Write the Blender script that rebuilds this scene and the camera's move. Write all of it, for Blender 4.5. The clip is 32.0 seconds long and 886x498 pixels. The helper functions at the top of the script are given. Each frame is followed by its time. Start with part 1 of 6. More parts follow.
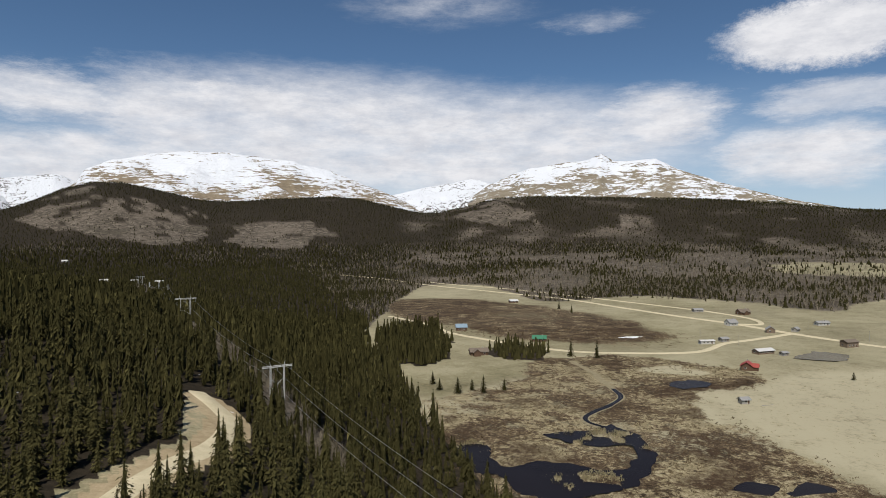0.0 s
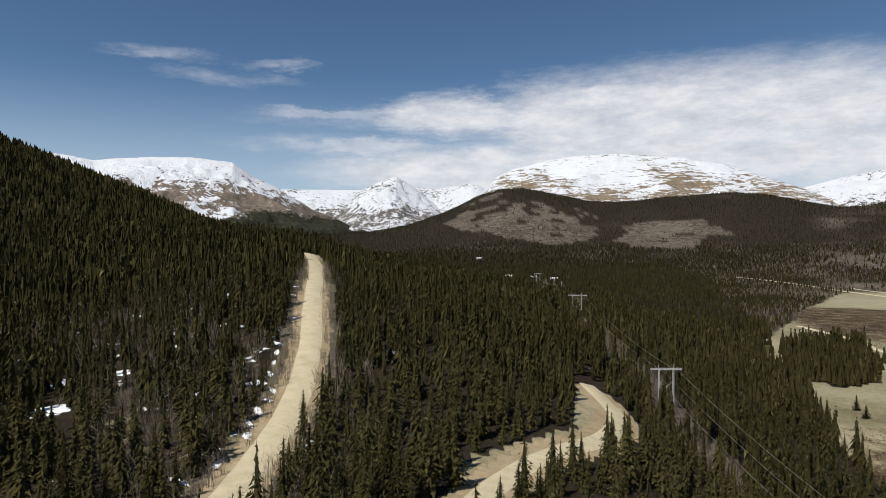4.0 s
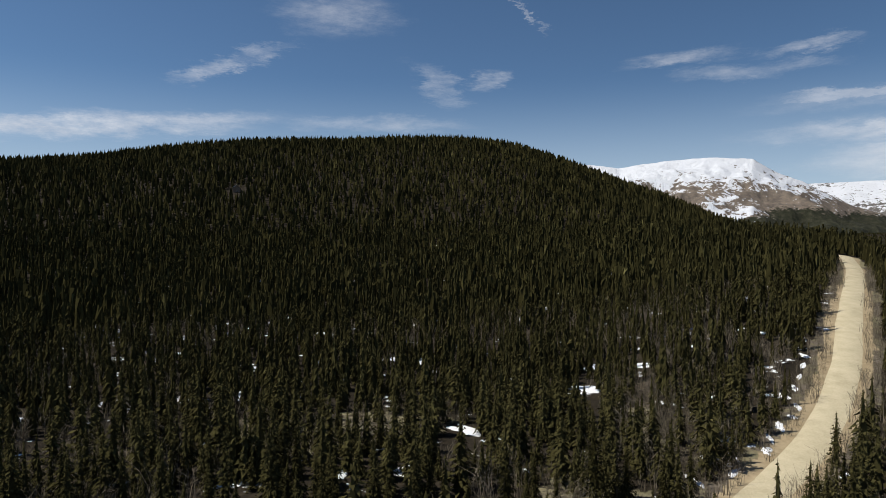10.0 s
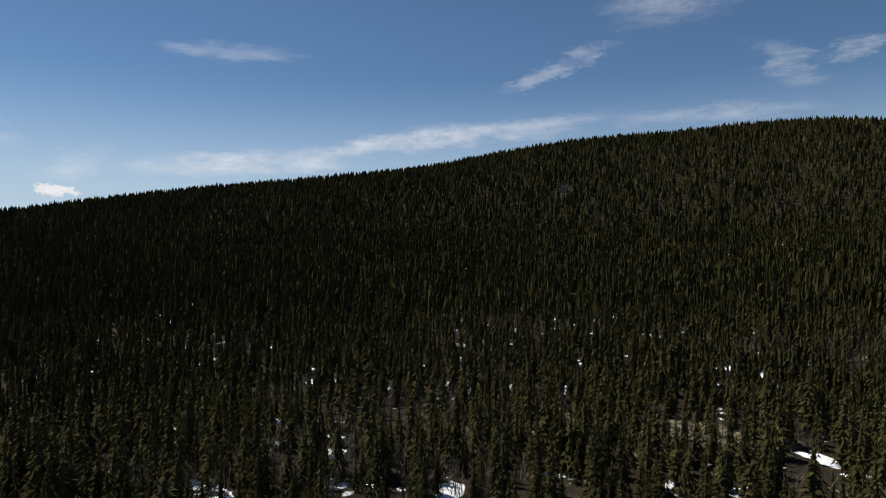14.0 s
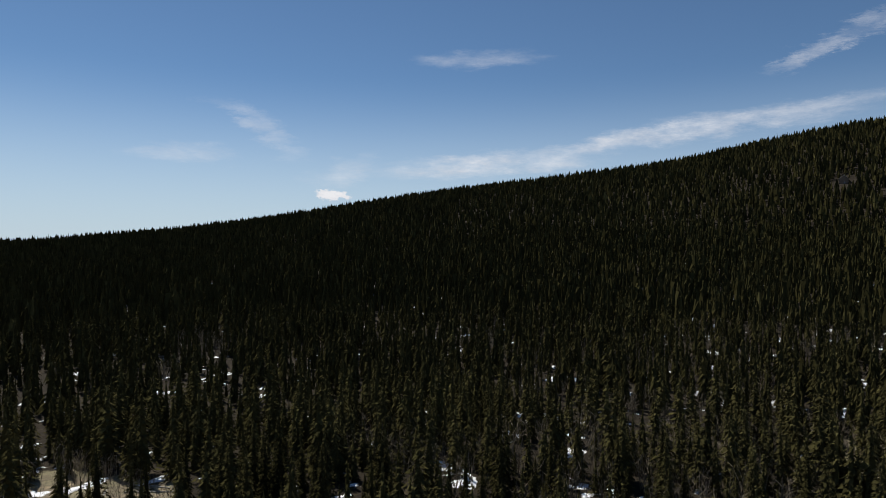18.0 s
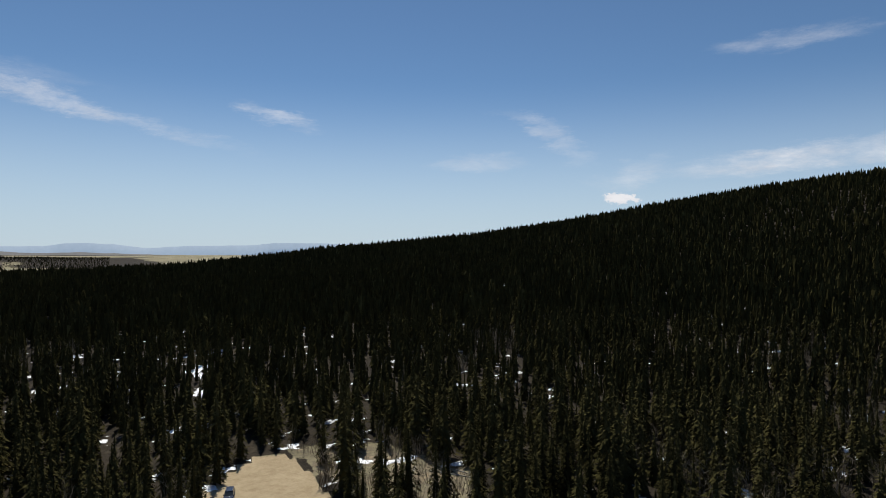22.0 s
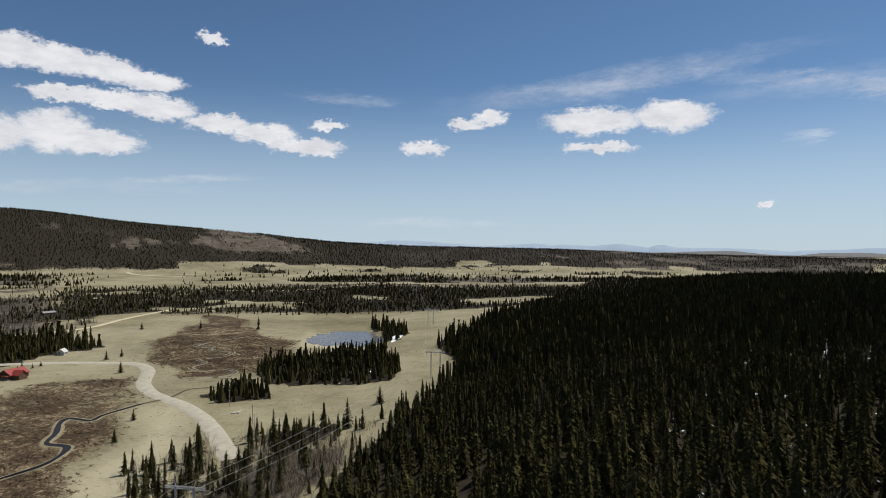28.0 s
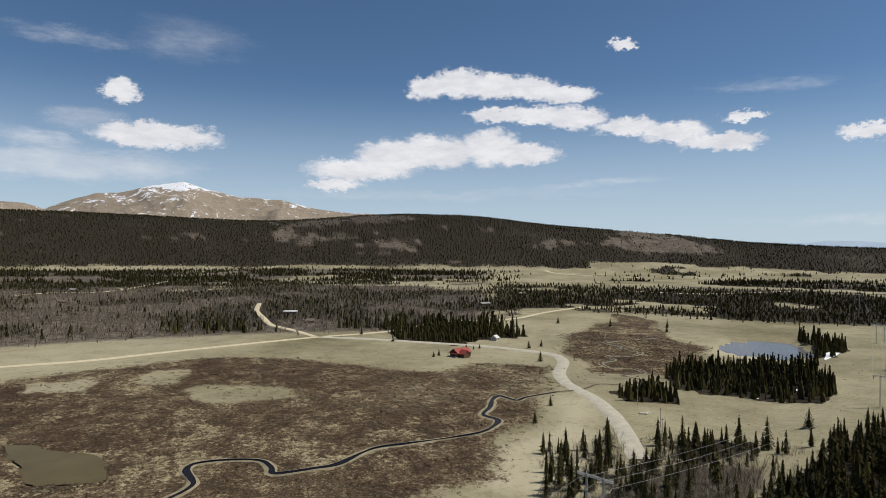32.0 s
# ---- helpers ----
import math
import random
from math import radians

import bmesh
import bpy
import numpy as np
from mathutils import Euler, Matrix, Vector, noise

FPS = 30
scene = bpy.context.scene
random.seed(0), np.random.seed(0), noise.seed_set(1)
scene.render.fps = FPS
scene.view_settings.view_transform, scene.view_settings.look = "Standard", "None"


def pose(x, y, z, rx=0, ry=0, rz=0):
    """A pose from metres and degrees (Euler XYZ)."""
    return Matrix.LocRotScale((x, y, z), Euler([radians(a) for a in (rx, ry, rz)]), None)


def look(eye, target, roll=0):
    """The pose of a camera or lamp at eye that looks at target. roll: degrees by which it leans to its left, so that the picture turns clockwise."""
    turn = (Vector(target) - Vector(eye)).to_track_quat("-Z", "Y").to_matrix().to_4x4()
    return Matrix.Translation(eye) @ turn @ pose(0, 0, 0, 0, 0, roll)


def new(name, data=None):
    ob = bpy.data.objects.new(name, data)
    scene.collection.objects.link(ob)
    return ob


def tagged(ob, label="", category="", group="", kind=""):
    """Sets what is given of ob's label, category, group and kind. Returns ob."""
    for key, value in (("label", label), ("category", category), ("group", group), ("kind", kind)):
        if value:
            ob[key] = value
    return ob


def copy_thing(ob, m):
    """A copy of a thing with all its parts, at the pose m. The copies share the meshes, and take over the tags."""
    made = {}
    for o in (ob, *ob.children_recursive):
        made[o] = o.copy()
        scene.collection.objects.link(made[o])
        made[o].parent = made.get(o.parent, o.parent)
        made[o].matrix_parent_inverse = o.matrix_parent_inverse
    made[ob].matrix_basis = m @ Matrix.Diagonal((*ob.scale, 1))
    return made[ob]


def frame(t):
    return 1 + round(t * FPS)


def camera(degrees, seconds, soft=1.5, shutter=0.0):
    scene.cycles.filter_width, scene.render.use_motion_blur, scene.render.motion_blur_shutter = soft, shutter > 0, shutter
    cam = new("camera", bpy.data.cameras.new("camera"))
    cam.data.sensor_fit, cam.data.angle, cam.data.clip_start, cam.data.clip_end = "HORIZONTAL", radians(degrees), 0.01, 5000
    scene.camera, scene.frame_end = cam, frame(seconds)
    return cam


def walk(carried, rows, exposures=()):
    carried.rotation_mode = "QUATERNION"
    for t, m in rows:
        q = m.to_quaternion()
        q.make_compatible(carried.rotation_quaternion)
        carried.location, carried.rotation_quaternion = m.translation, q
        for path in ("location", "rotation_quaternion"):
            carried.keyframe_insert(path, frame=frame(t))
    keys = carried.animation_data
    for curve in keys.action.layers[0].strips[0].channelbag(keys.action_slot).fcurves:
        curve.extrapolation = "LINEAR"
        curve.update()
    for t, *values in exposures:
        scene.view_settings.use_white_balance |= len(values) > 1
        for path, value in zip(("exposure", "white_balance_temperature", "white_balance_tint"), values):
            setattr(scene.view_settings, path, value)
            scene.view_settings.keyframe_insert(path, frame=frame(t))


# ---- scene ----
cam = camera(69.88, 32.0, 0.5)
PATH = [
    (0.0, pose(0, 0, 100, 89.44, 0.09, 0.00)),
    (0.5, pose(0, 0, 100, 89.44, 0.16, 4.16)),
    (1.0, pose(0, 0, 100, 89.44, 0.15, 9.03)),
    (1.5, pose(0, 0, 100, 89.46, 0.22, 13.11)),
    (2.0, pose(0, 0, 100, 89.43, 0.14, 16.59)),
    (2.5, pose(0, 0, 100, 89.43, 0.13, 20.49)),
    (3.0, pose(0, 0, 100, 89.45, 0.12, 24.88)),
    (3.5, pose(0, 0, 100, 89.47, 0.16, 29.52)),
    (5.5, pose(0, 0, 100, 89.51, 0.14, 46.22)),
    (6.0, pose(0, 0, 100, 89.52, 0.13, 49.67)),
    (6.5, pose(0, 0, 100, 89.55, 0.17, 53.12)),
    (7.0, pose(0, 0, 100, 89.61, 0.19, 56.01)),
    (7.5, pose(0, 0, 100, 89.66, 0.15, 59.18)),
    (8.0, pose(0, 0, 100, 89.68, 0.03, 62.63)),
    (8.5, pose(0, 0, 100, 89.71, 0.07, 66.70)),
    (9.0, pose(0, 0, 100, 89.69, 0.06, 70.59)),
    (9.5, pose(0, 0, 100, 89.68, 0.04, 74.60)),
    (10.0, pose(0, 0, 100, 89.67, 0.08, 78.42)),
    (10.5, pose(0, 0, 100, 89.62, 0.05, 82.67)),
    (11.0, pose(0, 0, 100, 89.64, 0.13, 86.91)),
    (11.5, pose(0, 0, 100, 89.62, 0.15, 90.11)),
    (12.0, pose(0, 0, 100, 89.67, 0.07, 92.73)),
    (12.5, pose(0, 0, 100, 89.67, 0.15, 96.13)),
    (13.0, pose(0, 0, 100, 89.64, 0.08, 100.07)),
    (13.5, pose(0, 0, 100, 89.62, 0.10, 103.33)),
    (14.0, pose(0, 0, 100, 89.58, 0.05, 107.20)),
    (14.5, pose(0, 0, 100, 89.53, 0.03, 110.50)),
    (15.0, pose(0, 0, 100, 89.55, -0.10, 113.49)),
    (15.5, pose(0, 0, 100, 89.51, -0.11, 116.49)),
    (17.5, pose(0, 0, 100, 89.40, -0.09, 125.67)),
    (18.0, pose(0, 0, 100, 89.42, -0.14, 128.70)),
    (18.5, pose(0, 0, 100, 89.42, -0.08, 132.03)),
    (19.0, pose(0, 0, 100, 89.45, -0.05, 135.23)),
    (19.5, pose(0, 0, 100, 89.45, -0.05, 137.74)),
    (20.0, pose(0, 0, 100, 89.53, -0.09, 140.30)),
    (20.5, pose(0, 0, 100, 89.63, -0.07, 143.11)),
    (21.0, pose(0, 0, 100, 89.70, -0.09, 146.33)),
    (21.5, pose(0, 0, 100, 89.73, -0.11, 150.30)),
    (22.0, pose(0, 0, 100, 89.78, -0.02, 154.26)),
    (22.5, pose(0, 0, 100, 89.84, 0.07, 158.54)),
    (23.0, pose(0, 0, 100, 89.90, 0.11, 163.33)),
    (23.5, pose(0, 0, 100, 89.87, -0.14, 168.12)),
    (24.0, pose(0, 0, 100, 89.85, -0.15, 172.98)),
    (24.5, pose(0, 0, 100, 89.82, -0.30, 177.74)),
    (26.5, pose(0, 0, 100, 89.78, 0.24, 200.33)),
    (27.0, pose(0, 0, 100, 89.84, 0.11, 208.10)),
    (27.5, pose(0, 0, 100, 89.85, -0.05, 216.15)),
    (28.0, pose(0, 0, 100, 89.88, -0.09, 223.26)),
    (28.5, pose(0, 0, 100, 89.88, -0.06, 228.43)),
    (29.0, pose(0, 0, 100, 89.86, -0.07, 233.34)),
    (29.5, pose(0, 0, 100, 89.86, -0.17, 239.31)),
    (30.0, pose(0, 0, 100, 89.86, -0.15, 243.07)),
    (30.5, pose(0, 0, 100, 89.85, -0.15, 246.86)),
    (31.0, pose(0, 0, 100, 89.84, -0.28, 251.62)),
    (31.5, pose(0, 0, 100, 89.83, -0.38, 255.76)),
    (32.0, pose(0, 0, 100, 89.85, -0.28, 258.98)),
]
walk(cam, PATH, [(0.0, 0.0), (32.0, 0.0)])

# ---- sky, clouds and sun ----
SUN_AZ, SUN_EL = 168.0, 56.0  # degrees: the sun's turn to the left of north and its height
world = bpy.data.worlds.new("sky")
scene.world = world
world.use_nodes = True
wt = world.node_tree
wt.nodes.clear()


def wnode(kind, **values):
    n = wt.nodes.new(kind)
    for key, value in values.items():
        if key == "op":
            n.operation = value
        else:
            n.inputs[int(key[1:])].default_value = value
    return n


def wlink(a, b, k=0, out=0):
    wt.links.new(a.outputs[out], b.inputs[k])
    return b


sky = wt.nodes.new("ShaderNodeTexSky")
sky.sky_type, sky.sun_disc = "NISHITA", False
sky.sun_elevation, sky.sun_rotation = radians(SUN_EL), radians(-SUN_AZ)
sky.altitude, sky.air_density, sky.dust_density, sky.ozone_density = 2900, 1.0, 0.4, 1.0
sky_tint = wt.nodes.new("ShaderNodeMix")
sky_tint.data_type, sky_tint.blend_type = "RGBA", "MULTIPLY"
sky_tint.inputs[0].default_value = 1.0
sky_tint.inputs[7].default_value = (0.80, 0.98, 1.07, 1)
wt.links.new(sky.outputs[0], sky_tint.inputs[6])
place = wt.nodes.new("ShaderNodeTexCoord")
axes = wt.nodes.new("ShaderNodeSeparateXYZ")
wt.links.new(place.outputs["Generated"], axes.inputs[0])
flip = wlink(axes, wnode("ShaderNodeMath", op="MULTIPLY", i1=-1.0))
turn = wnode("ShaderNodeMath", op="ARCTAN2")
wlink(flip, turn, 0)
wlink(axes, turn, 1, 1)
rise = wlink(axes, wnode("ShaderNodeMath", op="ARCSINE"), 0, 2)
# the chart: degrees round (from the sky behind the seam at 310) and degrees up
turn_deg = wlink(turn, wnode("ShaderNodeMath", op="MULTIPLY", i1=180 / math.pi))
turn_off = wlink(turn_deg, wnode("ShaderNodeMath", op="ADD", i1=50.0 + 360.0))
turn_mod = wlink(turn_off, wnode("ShaderNodeMath", op="MODULO", i1=360.0))
rise_deg = wlink(rise, wnode("ShaderNodeMath", op="MULTIPLY", i1=180 / math.pi))
chart = wt.nodes.new("ShaderNodeCombineXYZ")
wlink(turn_mod, chart, 0)
wlink(rise_deg, chart, 1)


def sky_noise(scale, size, detail, rough):
    m = wt.nodes.new("ShaderNodeMapping")
    m.inputs["Scale"].default_value = scale
    wt.links.new(chart.outputs[0], m.inputs[0])
    n = wt.nodes.new("ShaderNodeTexNoise")
    n.inputs["Scale"].default_value, n.inputs["Detail"].default_value, n.inputs["Roughness"].default_value = size, detail, rough
    wt.links.new(m.outputs[0], n.inputs["Vector"])
    return n


def bent(noise_node, amount):
    mid = wnode("ShaderNodeVectorMath", op="SUBTRACT", i1=(0.5, 0.5, 0.5))
    wt.links.new(noise_node.outputs["Color"], mid.inputs[0])
    wide = wlink(mid, wnode("ShaderNodeVectorMath", op="MULTIPLY", i1=amount))
    add = wnode("ShaderNodeVectorMath", op="ADD")
    wlink(chart, add, 0)
    wlink(wide, add, 1)
    return add


puff = bent(sky_noise((1, 1.6, 1), 0.72, 11, 0.76), (4.2, 2.7, 0))
wisp = bent(sky_noise((0.35, 1.3, 1), 0.3, 11, 0.75), (13.0, 3.6, 0))


def cloud_field(source, rows, soft):
    """The greatest of some ellipses of (turn, rise, half width, half height, tilt, weight)."""
    best = None
    for az, el, w, h, tilt, weight in rows:
        m = wt.nodes.new("ShaderNodeMapping")
        m.vector_type = "TEXTURE"
        m.inputs["Location"].default_value = ((az + 50) % 360, el, 0)
        m.inputs["Rotation"].default_value = (0, 0, radians(tilt))
        m.inputs["Scale"].default_value = (w, h, 1)
        wt.links.new(source.outputs[0], m.inputs[0])
        d = wlink(m, wnode("ShaderNodeVectorMath", op="LENGTH"))
        v = wt.nodes.new("ShaderNodeMapRange")
        v.interpolation_type = "SMOOTHSTEP"
        for k, value in enumerate((1 + soft, 1 - soft, 0.0, weight)):
            v.inputs[k + 1].default_value = value
        wt.links.new(d.outputs["Value"], v.inputs[0])
        if best:
            both = wnode("ShaderNodeMath", op="MAXIMUM")
            wlink(best, both, 0)
            wlink(v, both, 1)
            best = both
        else:
            best = v
    return best


PUFFS = [
    (266.3, 6.9, 4.5, 1.0, 0, 1),
    (268.8, 5.5, 2.4, 0.5, 0, 1),
    (283.2, 9.0, 4.6, 1.0, 0, 1),
    (286.0, 12.3, 1.4, 0.9, 0, 1),
    (203.4, 11.1, 3.1, 1.2, 0, 1),
    (209.9, 11.0, 3.9, 1.1, 0, 1),
    (209.5, 8.7, 3.0, 0.4, 0, 1),
    (329.4, 15.9, 6.4, 2.4, 0, 1),
    (196.3, 3.5, 0.6, 0.2, 0, 1),
    (138.4, 4.2, 1.4, 0.4, 0, 1),
    (260.5, 14.0, 1.7, 0.92, 0, 1),
    (257.5, 14.5, 2.6, 1.17, 0, 1),
    (254.3, 14.2, 2.6, 1.03, 0, 1),
    (251.1, 14.0, 2.4, 0.96, 0, 1),
    (248.0, 13.3, 2.3, 0.71, 0, 1),
    (254.0, 11.8, 2.6, 0.58, 0, 1),
    (250.8, 11.7, 2.7, 0.74, 0, 1),
    (247.2, 11.4, 2.5, 0.97, 0, 1),
    (242.8, 10.4, 2.5, 0.77, 0, 1),
    (239.0, 9.8, 2.6, 0.91, 0, 1),
    (235.4, 8.8, 3.1, 0.67, 0, 1),
    (263.3, 8.2, 3.4, 1.36, 0, 1),
    (259.7, 8.5, 3.4, 1.4, 0, 1),
    (254.8, 8.9, 2.7, 1.52, 0, 1),
    (251.7, 8.3, 2.9, 0.95, 0, 1),
    (233.5, 10.7, 1.5, 0.38, 0, 1),
    (225.1, 8.9, 1.8, 0.57, 0, 1),
    (221.2, 10.9, 1.6, 0.49, 0, 1),
    (219.0, 11.5, 1.4, 0.6, 0, 1),
    (243.3, 17.2, 1.1, 0.41, 0, 1),
]
BANKS = [
    (11.3, 9.9, 17.0, 4.4, 0, 1),
    (359.2, 8.6, 19.5, 4.3, 0, 1),
    (342.0, 10.3, 5.5, 2.4, 0, 1),
    (330.5, 7.0, 6.2, 2.2, 0, 1),
    (328.2, 11.1, 4.8, 1.3, 0, 0.7),
    (17.2, 11.9, 7.3, 1.9, 0, 1),
    (289.2, 6.4, 7.6, 1.1, 0, 0.5),
    (33.1, 11.3, 6.6, 1.8, 0, 1),
    (42.5, 11.5, 6.1, 0.36, 0, 0.4),
    (41.0, 8.7, 5.1, 0.61, 0, 0.6),
    (22.9, 10.6, 6.8, 3.4, 0, 1),
    (30.2, 6.3, 13.6, 2.2, 0, 1),
    (21.7, 6.8, 5.1, 3.42, 0, 1),
]
STREAKS = [
    (109.4, 9.1, 12.4, 0.7, -7, 1),
    (125.5, 6.9, 7.5, 0.7, -3, 1),
    (96.2, 15.2, 3.6, 0.5, -20, 0.8),
    (125.5, 15.9, 3.7, 0.6, 0, 0.4),
    (88.2, 19.8, 3.9, 1.5, 0, 0.45),
    (70.8, 20.3, 0.22, 1.7, -35, 0.6),
    (102.7, 9.9, 5.5, 0.6, 0, 0.8),
    (78.9, 14.1, 2.0, 0.8, 30, 0.5),
    (74.3, 14.4, 1.5, 0.6, 0, 0.6),
    (57.7, 15.3, 3.4, 0.5, 0, 0.5),
    (48.5, 15.2, 2.6, 0.4, 0, 0.5),
    (84.8, 10.8, 6.7, 0.6, 0, 0.45),
    (144.5, 9.6, 3.0, 0.8, 30, 0.45),
    (137.5, 6.3, 2.5, 0.8, -20, 0.5),
    (150.4, 7.5, 2.9, 0.6, 0, 0.45),
    (169.1, 11.2, 2.5, 0.5, 15, 0.7),
    (186.6, 11.3, 10.8, 0.6, 12, 0.75),
    (193.5, 8.6, 1.5, 0.3, 0, 0.6),
    (207.6, 14.2, 10.9, 0.8, -6, 0.55),
    (192.2, 12.5, 6.0, 0.8, 0, 0.4),
    (225.0, 2.2, 6.6, 0.3, 0, 0.4),
    (231.6, 12.9, 3.0, 0.5, 0, 0.5),
    (259.2, 4.7, 11.2, 0.4, 0, 0.4),
    (245.2, 5.5, 4.3, 0.3, -6, 0.5),
    (292.2, 8.2, 2.9, 0.6, 10, 0.8),
    (290.0, 15.9, 3.0, 0.6, 0, 0.55),
    (288.5, 9.7, 2.3, 0.7, 0, 0.5),
    (281.1, 16.6, 3.5, 1.4, 0, 0.3),
    (31.6, 11.0, 13.8, 0.8, 0, 0.7),
    (43.8, 8.6, 7.1, 0.7, 0, 0.6),
    (0.2, 20.2, 6.1, 1.1, 0, 0.55),
    (346.7, 18.6, 2.9, 0.7, 0, 0.6),
    (52.3, 13.8, 4.0, 0.5, 0, 0.4),
]
heaps = cloud_field(puff, PUFFS, 0.26)
banks = cloud_field(wisp, BANKS, 0.45)
streaks = cloud_field(wisp, STREAKS, 0.75)
grain = sky_noise((0.5, 1.5, 1), 0.36, 11, 0.70)
thin = wt.nodes.new("ShaderNodeMapRange")
for k, value in enumerate((0.36, 0.66, 0.12, 1.0)):
    thin.inputs[k + 1].default_value = value
wt.links.new(grain.outputs[0], thin.inputs[0])
veil = wnode("ShaderNodeMath", op="MULTIPLY")
wlink(streaks, veil, 0)
wlink(thin, veil, 1)
veil_thin = wlink(veil, wnode("ShaderNodeMath", op="MULTIPLY", i1=0.8))
dense = wt.nodes.new("ShaderNodeMapRange")
for k, value in enumerate((0.30, 0.58, 0.62, 1.0)):
    dense.inputs[k + 1].default_value = value
wt.links.new(grain.outputs[0], dense.inputs[0])
bank_thick = wnode("ShaderNodeMath", op="MULTIPLY")
wlink(banks, bank_thick, 0)
wlink(dense, bank_thick, 1)
both = wnode("ShaderNodeMath", op="MAXIMUM")
wlink(veil_thin, both, 0)
wlink(bank_thick, both, 1)
cover_all = wnode("ShaderNodeMath", op="MAXIMUM")
wlink(both, cover_all, 0)
wlink(heaps, cover_all, 1)
cloud_tone = wt.nodes.new("ShaderNodeValToRGB")
cloud_tone.color_ramp.elements[0].position, cloud_tone.color_ramp.elements[0].color = 0.34, (0.70, 0.715, 0.77, 1)
cloud_tone.color_ramp.elements[1].position, cloud_tone.color_ramp.elements[1].color = 0.62, (0.90, 0.90, 0.93, 1)
tone_noise = sky_noise((0.7, 1.8, 1), 0.42, 8, 0.66)
wt.links.new(tone_noise.outputs[0], cloud_tone.inputs[0])
# the pale haze over the horizon
low = wt.nodes.new("ShaderNodeMapRange")
low.interpolation_type = "SMOOTHSTEP"
for k, value in enumerate((-1.0, 15.0, 0.85, 0.0)):
    low.inputs[k + 1].default_value = value
wt.links.new(rise_deg.outputs[0], low.inputs[0])
hazy = wt.nodes.new("ShaderNodeMix")
hazy.data_type = "RGBA"
hazy.inputs[7].default_value = (6.6, 7.9, 9.2, 1)
wt.links.new(low.outputs[0], hazy.inputs[0])
wt.links.new(sky_tint.outputs[2], hazy.inputs[6])
air = wnode("ShaderNodeBackground", i1=0.076)
wt.links.new(hazy.outputs[2], air.inputs[0])
white = wnode("ShaderNodeBackground", i1=0.92)
wlink(cloud_tone, white, 0)
mix_sky = wt.nodes.new("ShaderNodeMixShader")
wlink(cover_all, mix_sky, 0)
wlink(air, mix_sky, 1)
wlink(white, mix_sky, 2)
wlink(mix_sky, wt.nodes.new("ShaderNodeOutputWorld"))

sun = new("sun", bpy.data.lights.new("sun", "SUN"))
sun.data.energy, sun.data.angle, sun.data.color = 4.8, radians(0.53), (1.0, 0.95, 0.85)
a, e = radians(SUN_AZ), radians(SUN_EL)
sun.matrix_world = look((-math.sin(a) * math.cos(e) * 500, math.cos(a) * math.cos(e) * 500, 100 + math.sin(e) * 500), (0, 0, 100))

# ---- materials ----
def mat(name):
    m = bpy.data.materials.new(name)
    m.use_nodes = True
    m.node_tree.nodes.clear()
    return m, m.node_tree


def add(t, kind, values=None, **attrs):
    n = t.nodes.new("ShaderNode" + kind)
    for key, value in attrs.items():
        if key == "op":
            n.operation = value
        elif key == "blend":
            n.data_type, n.blend_type = "RGBA", value
    for key, value in (values or {}).items():
        n.inputs[key].default_value = value
    return n


def tex(t, scale, detail=4, rough=0.55, stretch=(1, 1, 1), source="Object"):
    c, m = t.nodes.new("ShaderNodeTexCoord"), t.nodes.new("ShaderNodeMapping")
    m.inputs["Scale"].default_value = stretch
    t.links.new(c.outputs[source], m.inputs[0])
    n = add(t, "TexNoise", {"Scale": scale, "Detail": detail, "Roughness": rough})
    t.links.new(m.outputs[0], n.inputs["Vector"])
    return n.outputs["Fac"]


def shades(t, fac, *stops):
    r = t.nodes.new("ShaderNodeValToRGB")
    while len(r.color_ramp.elements) < len(stops):
        r.color_ramp.elements.new(0.5)
    for e, (p, c) in zip(r.color_ramp.elements, stops):
        e.position, e.color = p, (*c, 1)
    t.links.new(fac, r.inputs[0])
    return r.outputs[0]


def calc(t, op, a, b=None):
    n = add(t, "Math", op=op)
    for k, v in enumerate((a, b)):
        if v is None:
            continue
        if isinstance(v, (int, float)):
            n.inputs[k].default_value = v
        else:
            t.links.new(v, n.inputs[k])
    return n.outputs[0]


def step(t, v, lo, hi):
    n = t.nodes.new("ShaderNodeMapRange")
    n.interpolation_type = "SMOOTHSTEP"
    n.inputs[1].default_value, n.inputs[2].default_value = lo, hi
    t.links.new(v, n.inputs[0])
    return n.outputs[0]


def blend(t, fac, a, b, kind="MIX"):
    n = add(t, "Mix", blend=kind)
    for k, v in ((0, fac), (6, a), (7, b)):
        if isinstance(v, (int, float)):
            n.inputs[k].default_value = v
        elif isinstance(v, tuple):
            n.inputs[k].default_value = (*v, 1)
        else:
            t.links.new(v, n.inputs[k])
    return n.outputs[2]


def finish(m, t, color, rough=0.8, metal=0.0, relief=None, depth=0.1, dist=1.0, spec=0.3):
    b = add(t, "BsdfPrincipled", {"Metallic": metal, "Specular IOR Level": spec})
    for k, v in (("Base Color", color), ("Roughness", rough)):
        if isinstance(v, tuple):
            b.inputs[k].default_value = (*v, 1)
        elif isinstance(v, (int, float)):
            b.inputs[k].default_value = v
        else:
            t.links.new(v, b.inputs[k])
    if relief is not None:
        u = add(t, "Bump", {"Strength": depth, "Distance": dist})
        t.links.new(relief, u.inputs["Height"])
        t.links.new(u.outputs[0], b.inputs["Normal"])
    o = t.nodes.new("ShaderNodeOutputMaterial")
    t.links.new(b.outputs[0], o.inputs[0])
    return m


